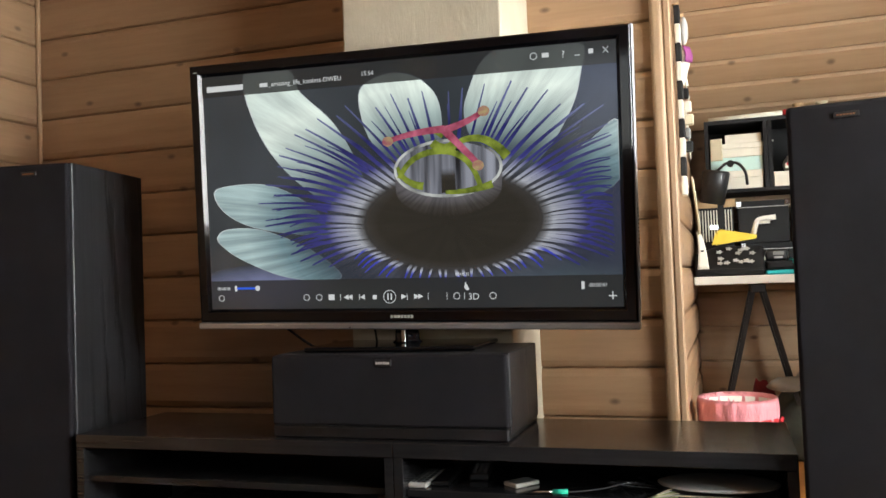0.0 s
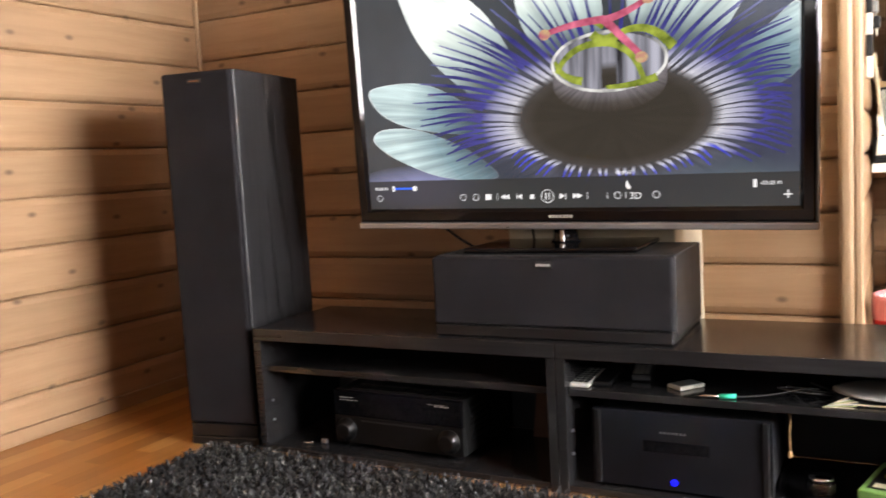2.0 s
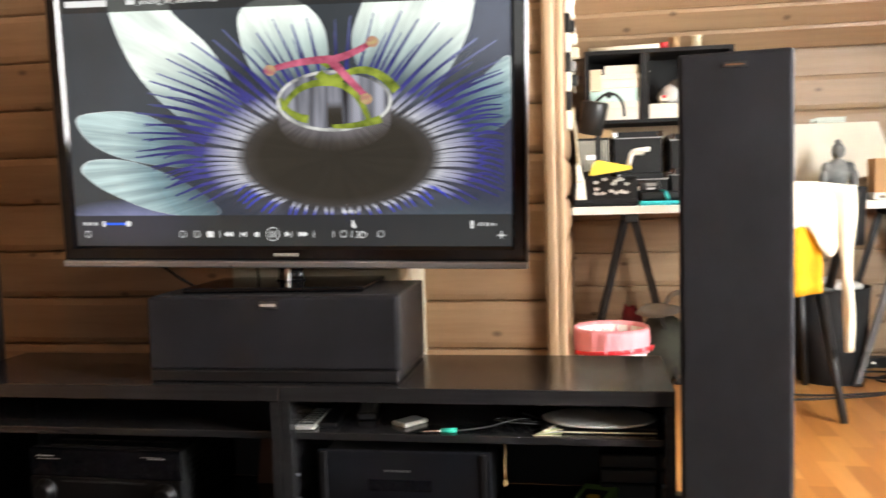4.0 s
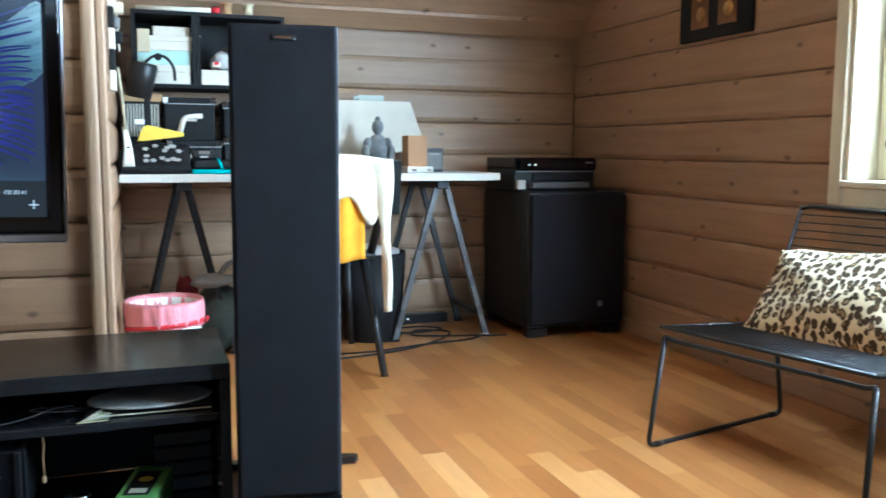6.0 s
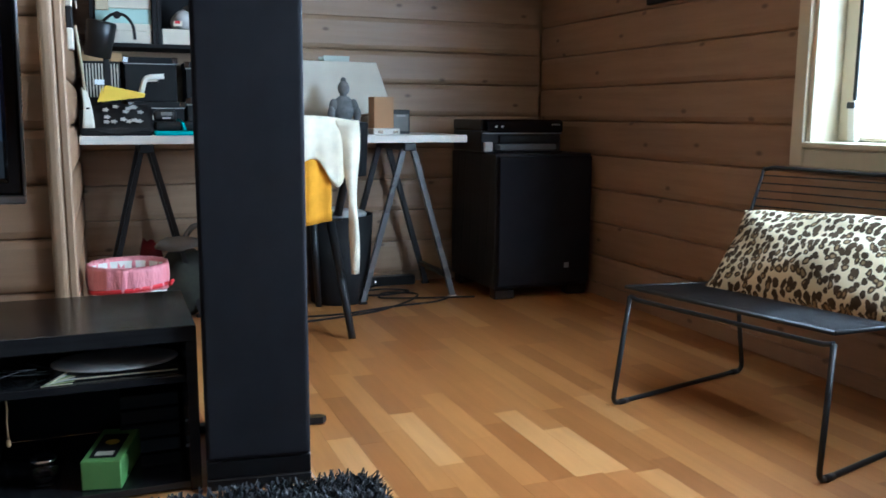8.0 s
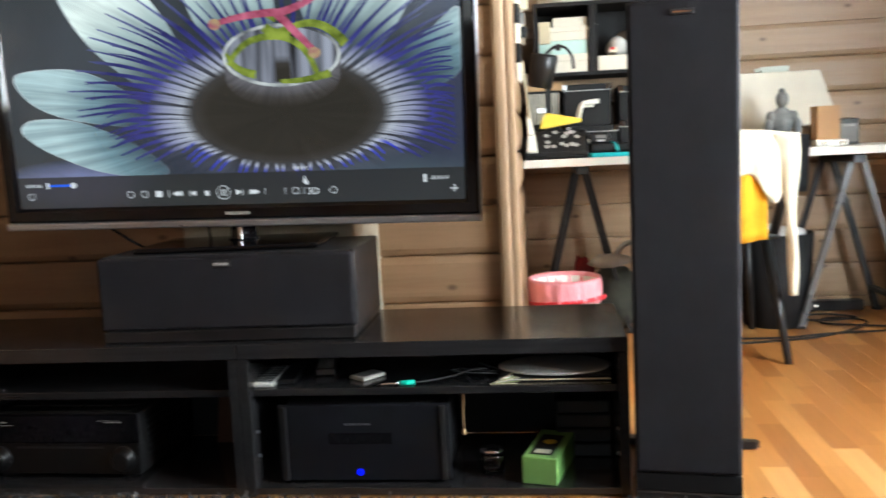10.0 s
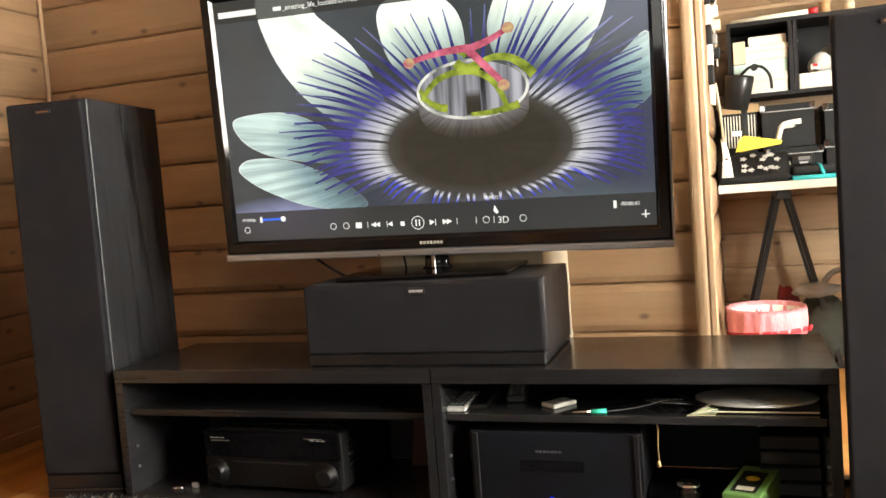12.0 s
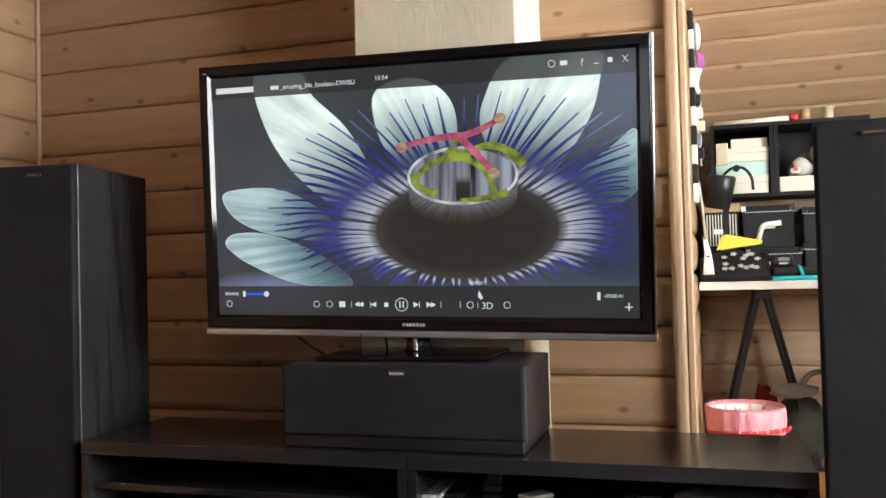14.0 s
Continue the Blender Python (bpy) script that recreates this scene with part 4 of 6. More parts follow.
def amplifier():
    a = thing("power_amplifier", (-0.408, 2.232, 0.022), 0, "black power amplifier with a glowing blue button", "amplifier")
    W = 0.210
    part("body", box(-W + 0.01, W - 0.01, 0.016, 0.33, 0.010, 0.190, 0.003), M_MATT, a)
    part("faceplate", box(-W, W, 0.0, 0.0155, 0.008, 0.197, 0.003, 2), soft_var("anodised_black", (0.0030, 0.0038, 0.0062), 0.5, spec=0.25), a)
    part("display", box(-0.085, 0.07, -0.0008, 0.0, 0.100, 0.128), M_GLOSS, a, "dark display window")
    bars(a, -0.045, 0.02, 0.147, 0.152, -0.0004, 7, M_LEG)
    part("button", lathe([(0.0085, 0), (0.0085, 0.003), (0.0065, 0.005)], 20), glow("blue_led", (0.004, 0.008, 1.0), 1.4), a, "glowing blue power button").matrix_basis = pose(-0.012, 0.0, 0.030, 90, 0, 0)
    for x in (-W + 0.008, W - 0.022):
        part("side_rail", box(x, x + 0.014, -0.006, 0.0, 0.010, 0.195, 0.002), M_BLACK, a)
    for x in (-0.17, 0.17):
        for y in (0.04, 0.28):
            part("foot", lathe([(0.018, 0.0), (0.018, 0.0105)], 14, (x, y)), M_BLACK, a)
    return a


amplifier()


def remote(at, rz, length, w, material, label, keys=True, h=0.018):
    r = thing("remote_control", at, rz, label, "remote", "remotes on the shelf")
    part("body", box(-w / 2, w / 2, 0, length, 0, h, 0.004, 2), material, r)
    if keys:
        me = None
        for i in range(7):
            for j in range(3):
                p = part("key", box(-0.0052, 0.0052, -0.0048, 0.0048, 0, 0.0025), M_STEELDARK if material == M_GREYL else M_GREY, r) if me is None else new("key", me)
                me = p.data
                p.parent = r
                p.matrix_basis = pose((j - 1) * w * 0.28, 0.018 + i * (length - 0.036) / 6, h - 0.0005)
    return r


Z_SHELF = 0.2645
remote((-0.650, 2.236, Z_SHELF), 2, 0.17, 0.050, M_GREYL, "silver-grey slim remote control with many keys", True, 0.012)
remote((-0.600, 2.262, Z_SHELF), 4, 0.17, 0.046, M_BLACK, "flat black remote control", False, 0.012)
remote((-0.520, 2.335, Z_SHELF), 10, 0.13, 0.05, M_BLACK, "short black remote control on the shelf")
wb = thing("media_stick", (-0.428, 2.285, Z_SHELF), -38, "small white and silver music player box", "player")
part("body", box(-0.025, 0.025, 0, 0.074, 0, 0.010, 0.003, 2), M_WHITE, wb)
part("top_plate", box(-0.020, 0.020, 0.006, 0.068, 0.0102, 0.0112, 0.0004), M_GREY, wb, "grey top plate")
cable = thing("phono_cable", (-0.30, 2.235, Z_SHELF), 0, "thin dark grey audio cable with a bright green plug", "cable")
rr = random.Random(2)
part("cord", tube(fillet([(-0.045, 0.0, 0.004), (0.03, 0.012, 0.004), (0.10, 0.03, 0.010), (0.16, 0.06, 0.022), (0.20, 0.10, 0.012), (0.15, 0.13, 0.004), (0.09, 0.10, 0.010), (0.14, 0.05, 0.016), (0.22, 0.08, 0.004)], 0.04), 0.0015, 6), M_LEG, cable)
part("cord", tube(fillet([(0.12, 0.14, 0.003), (0.17, 0.05, 0.020), (0.24, 0.09, 0.006), (0.17, 0.15, 0.012)], 0.04), 0.0022, 6), M_BLACK, cable)
pl = part("plug", tube([(-0.012, 0.0, 0.006), (0.022, 0.008, 0.006)], 0.006, 10), soft_var("green_plug", (0.02, 0.62, 0.42), 0.4), cable, "bright green plug")
part("plug_tip", tube([(-0.06, 0.0, 0.004), (-0.013, 0.0, 0.006)], 0.0042, 8), M_CHROME, cable)
dish = thing("oval_dish", (0.055, 2.335, Z_SHELF), 0, "pale grey shallow plate lying on two booklets", "plate")
part("plate", lathe([(0.0, 0.0135), (0.11, 0.0135), (0.128, 0.016), (0.130, 0.019), (0.118, 0.021), (0.0, 0.0225)], 36, (0, 0), 1.05, 0.72), M_GREYL, dish)
pap = thing("paper_stack", (0.055, 2.235, Z_SHELF), 0, "two thin black booklets with a pale yellow page edge", "papers")
part("cover", box(-0.135, 0.13, 0.02, 0.16, 0.0, 0.008, 0.001), M_MATT, pap)
part("cover", box(-0.125, 0.13, 0.03, 0.16, 0.0082, 0.013, 0.001), M_MATT, pap)
part("page_edge", box(-0.132, 0.128, 0.0185, 0.0198, 0.003, 0.006), M_BEIGE, pap, "pale yellow page edge")
fan = thing("leaflet_fan", (-0.075, 2.228, Z_SHELF), 0, "fanned narrow leaflets with pale and green stripes", "leaflets")
M_PALEGREEN = soft_var("pale_green_paper", (0.30, 0.36, 0.14), 0.7, 0.15)
for i in range(7):
    strip = part("leaflet", box(0, 0.062, -0.003, 0.003, 0.0, 0.0012), (M_BEIGE, M_PALEGREEN, M_GREYL)[i % 3], fan)
    strip.matrix_basis = pose(-0.02 + 0.004 * i, 0.004, 0.0005 + 0.0018 * i, 0, -2, -4 + 11 * i)
gb = thing("green_box", (0.012, 2.222, 0.0225), -14, "green cartridge box with a dark picture on top", "box")
part("carton", box(-0.042, 0.042, 0.0, 0.20, 0.0, 0.066, 0.002), M_GREEN, gb)
part("print", box(-0.030, 0.026, 0.02, 0.16, 0.0662, 0.0668), M_MATT, gb, "dark printed panel")
part("print", lathe([(0.016, 0.0670), (0.016, 0.0675)], 16, (0, 0.11)), M_YELLOW, gb, "yellow round emblem")
part("print", box(-0.02, 0.018, 0.03, 0.055, 0.0670, 0.0674), M_PAPER, gb, "pale label strip")
jar = thing("glass_jar", (-0.105, 2.30, 0.0225), 0, "small clear glass jar with a lid", "jar")
part("glass", lathe([(0.028, 0.0), (0.031, 0.004), (0.031, 0.045), (0.026, 0.055), (0.024, 0.055), (0.028, 0.044), (0.028, 0.006), (0.0, 0.005)], 20), M_GLASS, jar)
part("lid", lathe([(0.027, 0.0552), (0.027, 0.062), (0.0, 0.063)], 20), M_CHROME, jar)
bk = thing("storage_case", (0.125, 2.40, 0.0225), 0, "dark ribbed storage case inside the bench", "case")
for i in range(4):
    part("tray", box(-0.068, 0.068, 0, 0.17, 0.001 + i * 0.038, 0.035 + i * 0.038, 0.003), M_STEELDARK, bk)
cord = thing("pull_cord", (-0.165, 2.25, 0.17), 0, "short beige cord hanging below the shelf", "cord")
part("string", tube([(0, 0, 0.074), (0.002, 0, 0.05), (-0.001, 0.001, 0.02), (0.001, 0, -0.02)], 0.0018, 6), M_SPOOL, cord)
part("toggle", lathe([(0.002, -0.034), (0.005, -0.03), (0.004, -0.02), (0.002, -0.018)], 10), M_SPOOL, cord)
cb = solid("cardboard_flap", prism([(0, 0), (0.05, 0), (0.055, 0.15), (0.02, 0.17)], 0, 0.006, "y"), M_DULLBROWN, "dull brown cardboard flap leaning inside the bench", "cardboard", (-0.90, 2.53, 0.0225))
st = thing("small_parts", (-1.53, 2.25, 0.0225), 0, "small metal bits lying inside the bench", "clutter")
part("screw", tube([(0, 0, 0.004), (0.03, 0.006, 0.004)], 0.004, 8), M_CHROME, st)
part("clip", box(0.05, 0.07, 0.02, 0.032, 0, 0.014, 0.003), M_SILVER, st)
cable2 = thing("hanging_cable", (-1.0, 2.42, 0.5), 0, "thin black cord hanging behind the television", "cord")
part("cord", tube([(-0.16, 0.08, 0.16), (-0.10, 0.10, 0.11), (-0.03, 0.13, 0.06), (0.05, 0.16, 0.0), (0.08, 0.17, -0.11)], 0.004, 6), M_MATT, cable2)
part("cord", tube([(0.14, 0.07, 0.16), (0.142, 0.09, 0.08), (0.14, 0.13, -0.03), (0.12, 0.16, -0.11)], 0.003, 6), M_MATT, cable2)


# ---------- shag rug ----------
def shag_rug():
    rug = thing("shag_rug", (-0.625, 1.02, 0), -1.3, "dark charcoal shaggy rug in front of the bench", "rug")
    x0, x1, y0, y1 = -1.2, 1.19, -1.3, 1.115
    part("backing", box(x0, x1, y0, y1, 0.0, 0.010, 0.004), M_MATT, rug)
    rs = np.random.RandomState(3)
    n = 165000
    xs = rs.uniform(x0, x1, n)
    ys = np.where(np.arange(n) < n * 0.40, rs.uniform(0.45, y1, n), rs.uniform(y0, 0.45, n))
    keep = ~((xs > x1 - 0.07) & (ys > y1 - 0.07) & ((xs - x1 + 0.07) ** 2 + (ys - y1 + 0.07) ** 2 > 0.07 ** 2))
    xs, ys = xs[keep], ys[keep]
    n = len(xs)
    a, ln, lean = rs.uniform(0, 6.283, n), rs.uniform(0.018, 0.038, n), rs.uniform(0.2, 1.0, n)
    w = rs.uniform(0.0017, 0.0033, n)
    dx, dy = np.cos(a), np.sin(a)
    hz = ln * np.cos(lean)
    hx, hy = ln * np.sin(lean) * dx, ln * np.sin(lean) * dy
    z = np.full(n, 0.006)
    v = np.stack([np.stack([xs - dy * w, ys + dx * w, z], 1), np.stack([xs + dy * w, ys - dx * w, z], 1),
                  np.stack([xs + hx * 0.45 + dy * w, ys + hy * 0.45 - dx * w, z + hz * 0.7], 1), np.stack([xs + hx * 0.45 - dy * w, ys + hy * 0.45 + dx * w, z + hz * 0.7], 1),
                  np.stack([xs + hx + dy * w * 0.7, ys + hy - dx * w * 0.7, z + hz], 1), np.stack([xs + hx - dy * w * 0.7, ys + hy + dx * w * 0.7, z + hz], 1)], 1).reshape(-1, 3)
    base = np.arange(n) * 6
    faces = np.concatenate([np.stack([base, base + 1, base + 2, base + 3], 1), np.stack([base + 3, base + 2, base + 4, base + 5], 1)])
    me = bpy.data.meshes.new("pile")
    me.from_pydata(v.tolist(), [], faces.tolist())
    m = Mat("charcoal_pile", (0.02, 0.02, 0.022), 0.9)
    isl = m.node("ShaderNodeNewGeometry").outputs["Random Per Island"]
    m.color(m.ramp(isl, [(0.0, (0.006, 0.006, 0.007)), (0.6, (0.024, 0.024, 0.026)), (0.93, (0.06, 0.06, 0.06)), (1.0, (0.17, 0.16, 0.15))]))
    me.materials.append(m.m)
    ob = new("pile", me)
    ob.parent = rug
    tagged(ob, "", "", "", "stuff")


shag_rug()


# ---------- desk alcove ----------
desk = thing("desk", (XS + 0.004, 3.845, 0.0), 0, "long white desk top on two black trestles", "desk")
part("tabletop", box(0, 1.602, 0, 0.505, 0.716, 0.749, 0.002), M_WHITE, desk)


def trestle(x, reach, thick):
    t = thing("trestle", (x, 3.90, 0), 0, "black metal trestle under the desk", "trestle", "desk trestles")
    part("beam", box(-0.028, 0.028, -0.03, 0.40, 0.680, 0.7155, 0.004), M_STEELDARK, t)
    for y in (0.0, 0.36):
        for s in (-1, 1):
            bm = prism([(s * 0.010, 0.688), (s * (0.010 + thick), 0.688), (s * (reach + thick / 2), 0.012), (s * (reach - thick / 2), 0.012)], y - 0.011, y + 0.011, "y")
            # right trestle's front legs are grey: window light on black steel, as colour
            leg = part("leg", bm, M_LEG if x > 1 and y == 0.0 else M_STEELDARK, t, "flat lacquered leg")
            part("foot_cap", box(min(s * (reach - 0.019), s * (reach + 0.020)), max(s * (reach - 0.019), s * (reach + 0.020)), y - 0.013, y + 0.013, 0.0, 0.0118, 0.003), M_WHITE if (s > 0 and y == 0.0 and x > 1) else M_BLACK, leg)
    for s in (-1, 1):
        part("rail", box(min(s * (reach - 0.038), s * (reach - 0.011)), max(s * (reach - 0.038), s * (reach - 0.011)), 0.0115, 0.3485, 0.095, 0.115, 0.002), M_STEELDARK, t)
    return t


trestle(0.212, 0.185, 0.019)
trestle(1.31, 0.216, 0.025)

# wall cabinet with two open bays
wc = thing("wall_cabinet", (0.03, 4.06, 1.10), 0, "black open wall cabinet with two bays full of boxes", "cabinet")
part("top", box(0, 0.62, 0, 0.26, 0.295, 0.312, 0.0015), M_MATT, wc)
part("bottom", box(0, 0.62, 0, 0.26, 0.0, 0.016, 0.0015), M_MATT, wc)
for x in (0.0, 0.237, 0.255, 0.605):
    part("side_panel", box(x, x + 0.0155, 0.001, 0.26, 0.0162, 0.2948), M_MATT, wc)
part("back_panel", box(0.016, 0.60, 0.252, 0.259, 0.0165, 0.2945), M_MATT, wc)
for x in (0.215, 0.285):
    part("screw_cap", lathe([(0.005, 0), (0.005, 0.002)], 12), M_WHITE, wc, "white screw cap").matrix_basis = pose(x, 0.2515, 0.245, 90, 0, 0)


def carton(name, x, y, z, w, d, h, material, label, rz=0, lid=None):
    c = thing(name, (x, y, z), rz, label, "box")
    part("body", box(0, w, 0, d, 0, h * (0.62 if lid else 1.0), 0.002), material, c)
    if lid:
        part("lid", box(-0.002, w + 0.002, -0.002, d + 0.002, h * 0.62 + 0.0003, h, 0.002), lid, c)
    return c


ZC = 1.1165
carton("shoe_box", 0.100, 4.075, ZC, 0.160, 0.17, 0.078, M_PAPER, "white lidded card box at the bottom of the stack", 0, M_PAPER)
carton("gift_box", 0.050, 4.08, ZC + 0.0785, 0.212, 0.17, 0.058, M_MINT, "mint green card box in the stack")
carton("shoe_box", 0.062, 4.078, ZC + 0.137, 0.202, 0.17, 0.058, M_PAPER, "white card box on the mint one", 0, M_PAPER)
carton("slim_box", 0.114, 4.09, ZC + 0.1955, 0.147, 0.15, 0.040, M_PAPER, "slim white box on top of the stack")
pk = carton("beige_packet", 0.052, 4.064, 1.242, 0.048, 0.02, 0.092, M_BEIGE, "small beige packet leaning in the bay", -6)
carton("support_block", 0.049, 4.09, ZC, 0.045, 0.05, 0.125, M_MATT, "dark box standing under the packet")
tray = carton("white_tray", 0.302, 4.066, ZC, 0.30, 0.18, 0.062, M_PAPER, "white open tray with knick-knacks", 0)
toys = thing("plush_bundle", (0.37, 4.13, ZC + 0.0625), 0, "grey and white plush bits heaped on the tray", "knick-knacks")
rr = random.Random(8)
for i in range(9):
    bm = bmesh.new()
    bmesh.ops.create_icosphere(bm, subdivisions=2, radius=1)
    sx, sy, sz = rr.uniform(0.026, 0.05), rr.uniform(0.02, 0.035), rr.uniform(0.024, 0.046)
    px, py = rr.uniform(-0.045, 0.19), rr.uniform(-0.02, 0.04)
    pz = sz + (0.05 if i % 3 == 0 else 0)
    for v in bm.verts:
        k = 1 + 0.18 * noise.noise(v.co * 2.3 + Vector((i, 0, 0)))
        v.co = Vector((px + v.co.x * sx * k, py + v.co.y * sy * k, pz + v.co.z * sz * k))
    for f in bm.faces:
        f.smooth = True
    part("tuft", bm, (M_GREY, M_PAPER, M_GREYL)[i % 3], toys)
part("tag", box(-0.022, 0.012, -0.062, -0.058, 0.012, 0.034), M_PAPER, toys, "white tag with a red mark")
part("tag_mark", box(-0.016, 0.004, -0.0632, -0.0622, 0.022, 0.034), M_RED, toys)
part("strip", tube(fillet([(0.075, -0.03, 0.0), (0.10, -0.035, 0.03), (0.092, -0.035, 0.055)], 0.02), 0.004, 8), M_GREYL, toys)

ZT = 1.4125
rl = thing("poster_roll", (0.05, 4.10, ZT), 0, "long white cardboard roll with a red end cap", "roll")
part("roll", tube([(0.0, 0.02, 0.012), (0.30, 0.0, 0.014)], 0.012, 14), M_PAPER, rl)
part("end_cap", tube([(0.3005, 0.0, 0.0145), (0.335, -0.002, 0.0155)], 0.0145, 14), M_RED, rl, "red end cap")
for x, m in ((0.415, M_SPOOL), (0.505, M_BEIGE)):
    sp = thing("thread_spool", (x, 4.12, ZT), 0, "wooden thread spool standing on the cabinet", "spool", "thread spools")
    part("core", lathe([(0.024, 0), (0.024, 0.006), (0.019, 0.008), (0.019, 0.044), (0.024, 0.046), (0.024, 0.052)], 20), m, sp)

# black work lamp with a drooping shade
wl = thing("work_lamp", (0.085, 4.0, 0.7495), 0, "black metal work lamp with a drooping shade", "lamp")
part("base", lathe([(0.055, 0.0), (0.055, 0.010), (0.02, 0.016)], 28), M_STEELDARK, wl)
part("stem", box(-0.014, 0.010, -0.006, 0.006, 0.012, 0.36, 0.002), M_STEELDARK, wl)
sh = part("shade", lathe([(0.046, 0.0), (0.049, 0.0), (0.056, 0.13), (0.050, 0.137), (0.0, 0.138), (0.0, 0.133), (0.048, 0.130), (0.044, 0.002)], 28), M_STEELDARK, wl, "black cylindrical shade")
sh.matrix_basis = pose(-0.035, -0.02, 0.305, 8, 10, 0)
part("strap", tube(fillet([(-0.01, 0.0, 0.44), (0.03, 0.0, 0.475), (0.075, -0.005, 0.47), (0.105, -0.01, 0.43), (0.108, -0.012, 0.375)], 0.03), 0.006, 8), M_BLACK, wl)
part("joint", lathe([(0.014, -0.012), (0.014, 0.012)], 16), M_BLACK, wl).matrix_basis = pose(0.045, 0.0, 0.468, 90, 0, 0)

# storage boxes along the wall
ZD = 0.7495


def metal_corner_box(name, x, y, z, w, d, h, label):
    c = thing(name, (x, y, z), 0, label, "storage box", "black storage boxes")
    part("body", box(0, w, 0, d, 0, h - 0.028, 0.0015), M_MATT, c)
    lid = part("lid", box(-0.004, w + 0.004, -0.004, d + 0.004, h - 0.0275, h, 0.0015), M_MATT, c)
    part("lid_edge", box(-0.0045, w + 0.0045, -0.0052, -0.0041, h - 0.0285, h - 0.0255), M_GREYL, lid)
    for sx in (-0.006, w - 0.016):
        part("corner", box(sx, sx + 0.022, -0.0062, 0.016, h - 0.024, h + 0.001, 0.002), M_CHROME, lid, "bright metal corner")
    lab = part("label_holder", box(w / 2 - 0.03, w / 2 + 0.03, -0.003, -0.0002, h * 0.42, h * 0.42 + 0.026, 0.001), M_CHROME, c, "metal label holder")
    part("card", box(w / 2 - 0.024, w / 2 + 0.024, -0.0036, -0.0031, h * 0.42 + 0.005, h * 0.42 + 0.021), M_PAPER, lab)
    return c


metal_corner_box("storage_box", 0.165, 4.12, ZD, 0.215, 0.2, 0.135, "black card storage box with bright metal corners")
metal_corner_box("storage_box", 0.152, 4.13, ZD + 0.1365, 0.205, 0.19, 0.180, "tall black card box stacked on another")
metal_corner_box("storage_box", 0.395, 4.12, ZD, 0.20, 0.2, 0.15, "black card storage box behind the speaker")
metal_corner_box("storage_box", 0.395, 4.13, ZD + 0.1515, 0.20, 0.19, 0.15, "black box with metal corners on another box")
zb = thing("striped_box", (-0.012, 4.12, ZD), 0, "black and white striped magazine box", "storage box")
part("body", box(0, 0.145, 0, 0.2, 0, 0.295, 0.0015), M_MATT, zb)
for i in range(12):
    part("stripe", box(0.004 + i * 0.0118, 0.009 + i * 0.0118, -0.0012, -0.0001, 0.15, 0.285), M_PAPER, zb)
part("label_holder", box(0.045, 0.095, -0.004, -0.0013, 0.20, 0.222, 0.001), M_CHROME, zb)
part("lid", box(-0.003, 0.155, -0.003, 0.203, 0.2953, 0.33, 0.002), M_SPOOL, zb, "tan lid with a metal corner")

# yellow wedge tool with a white bent arm
yt = thing("tape_dispenser", (0.045, 3.955, ZD + 0.128), 0, "yellow wedge-shaped tape dispenser with a white bent arm", "dispenser")
part("wedge", prism([(0.01, 0.0), (0.172, 0.022), (0.176, 0.036), (0.035, 0.066), (0.022, 0.06)], 0, 0.05, "y", 0.003), M_YELLOW, yt)
part("fin", prism([(-0.004, 0.0), (0.024, 0.008), (0.016, 0.06)], -0.012, -0.001, "y"), M_YELLOW, yt)
part("arm", tube(fillet([(0.158, 0.02, 0.03), (0.178, 0.02, 0.10), (0.25, 0.018, 0.106)], 0.02), 0.011, 10), M_WHITE, yt, "white bent arm")
fb = thing("flower_bag", (-0.028, 3.872, ZD), 0, "black folded fabric bag with grey flower print", "bag")
part("bag", sheet(lambda u, v: (0.27 * u, 0.17 * v, 0.012 + 0.112 * math.sin(min(1.0, v * 1.25) * 1.5) * (0.80 + 0.2 * math.sin(2.6 * u)) + 0.006 * math.sin(9 * u + 5 * v)), 16, 12, 0.006), M_MATT, fb)
part("bag_bottom", box(0.004, 0.266, 0.006, 0.168, 0.0, 0.03, 0.006, 2), M_MATT, fb)
rr = random.Random(5)
for i in range(15):
    u, v = 0.36 + 0.5 * rr.random(), 0.10 + 0.42 * rr.random()
    z = 0.020 + 0.112 * math.sin(min(1.0, v * 1.25) * 1.5) * (0.80 + 0.2 * math.sin(2.6 * u)) + 0.006 * math.sin(9 * u + 5 * v)
    pts = [(0.0105 * (1 + 0.35 * math.cos(5 * q)) * math.cos(q), 0.0105 * (1 + 0.35 * math.cos(5 * q)) * math.sin(q)) for q in (2 * math.pi * k / 20 for k in range(20))]
    part("flower_print", prism(pts, 0, 0.0012, "z"), M_GREYL, fb, "grey flower").matrix_basis = pose(0.27 * u, 0.17 * v - 0.004, z, 38, 0, 0)
gd = thing("label_maker", (0.245, 3.93, ZD + 0.056), -6, "dark grey rounded handheld device", "device")
part("body", box(0, 0.085, 0, 0.10, 0, 0.045, 0.014, 3), M_STEELDARK, gd)
part("screen", box(0.03, 0.072, -0.0008, 0.0001, 0.022, 0.036), M_GREY, gd, "grey window")
part("key", box(0.034, 0.066, -0.001, 0.0001, 0.008, 0.016, 0.0004), M_GREYL, gd)
tc = thing("sleeve_case", (0.245, 3.862, ZD), 0, "black fabric case with a bright teal edge", "case")
part("lower", box(0, 0.19, 0, 0.18, 0.0, 0.018, 0.006, 2), M_TEAL, tc, "teal lower half")
part("upper", box(0.004, 0.186, 0.012, 0.178, 0.0185, 0.055, 0.012, 2), M_MATT, tc)
part("strap", tube(fillet([(0.115, 0.005, 0.018), (0.105, 0.012, 0.052), (0.095, 0.08, 0.058)], 0.02), 0.007, 8), M_TEAL, tc, "teal strap")

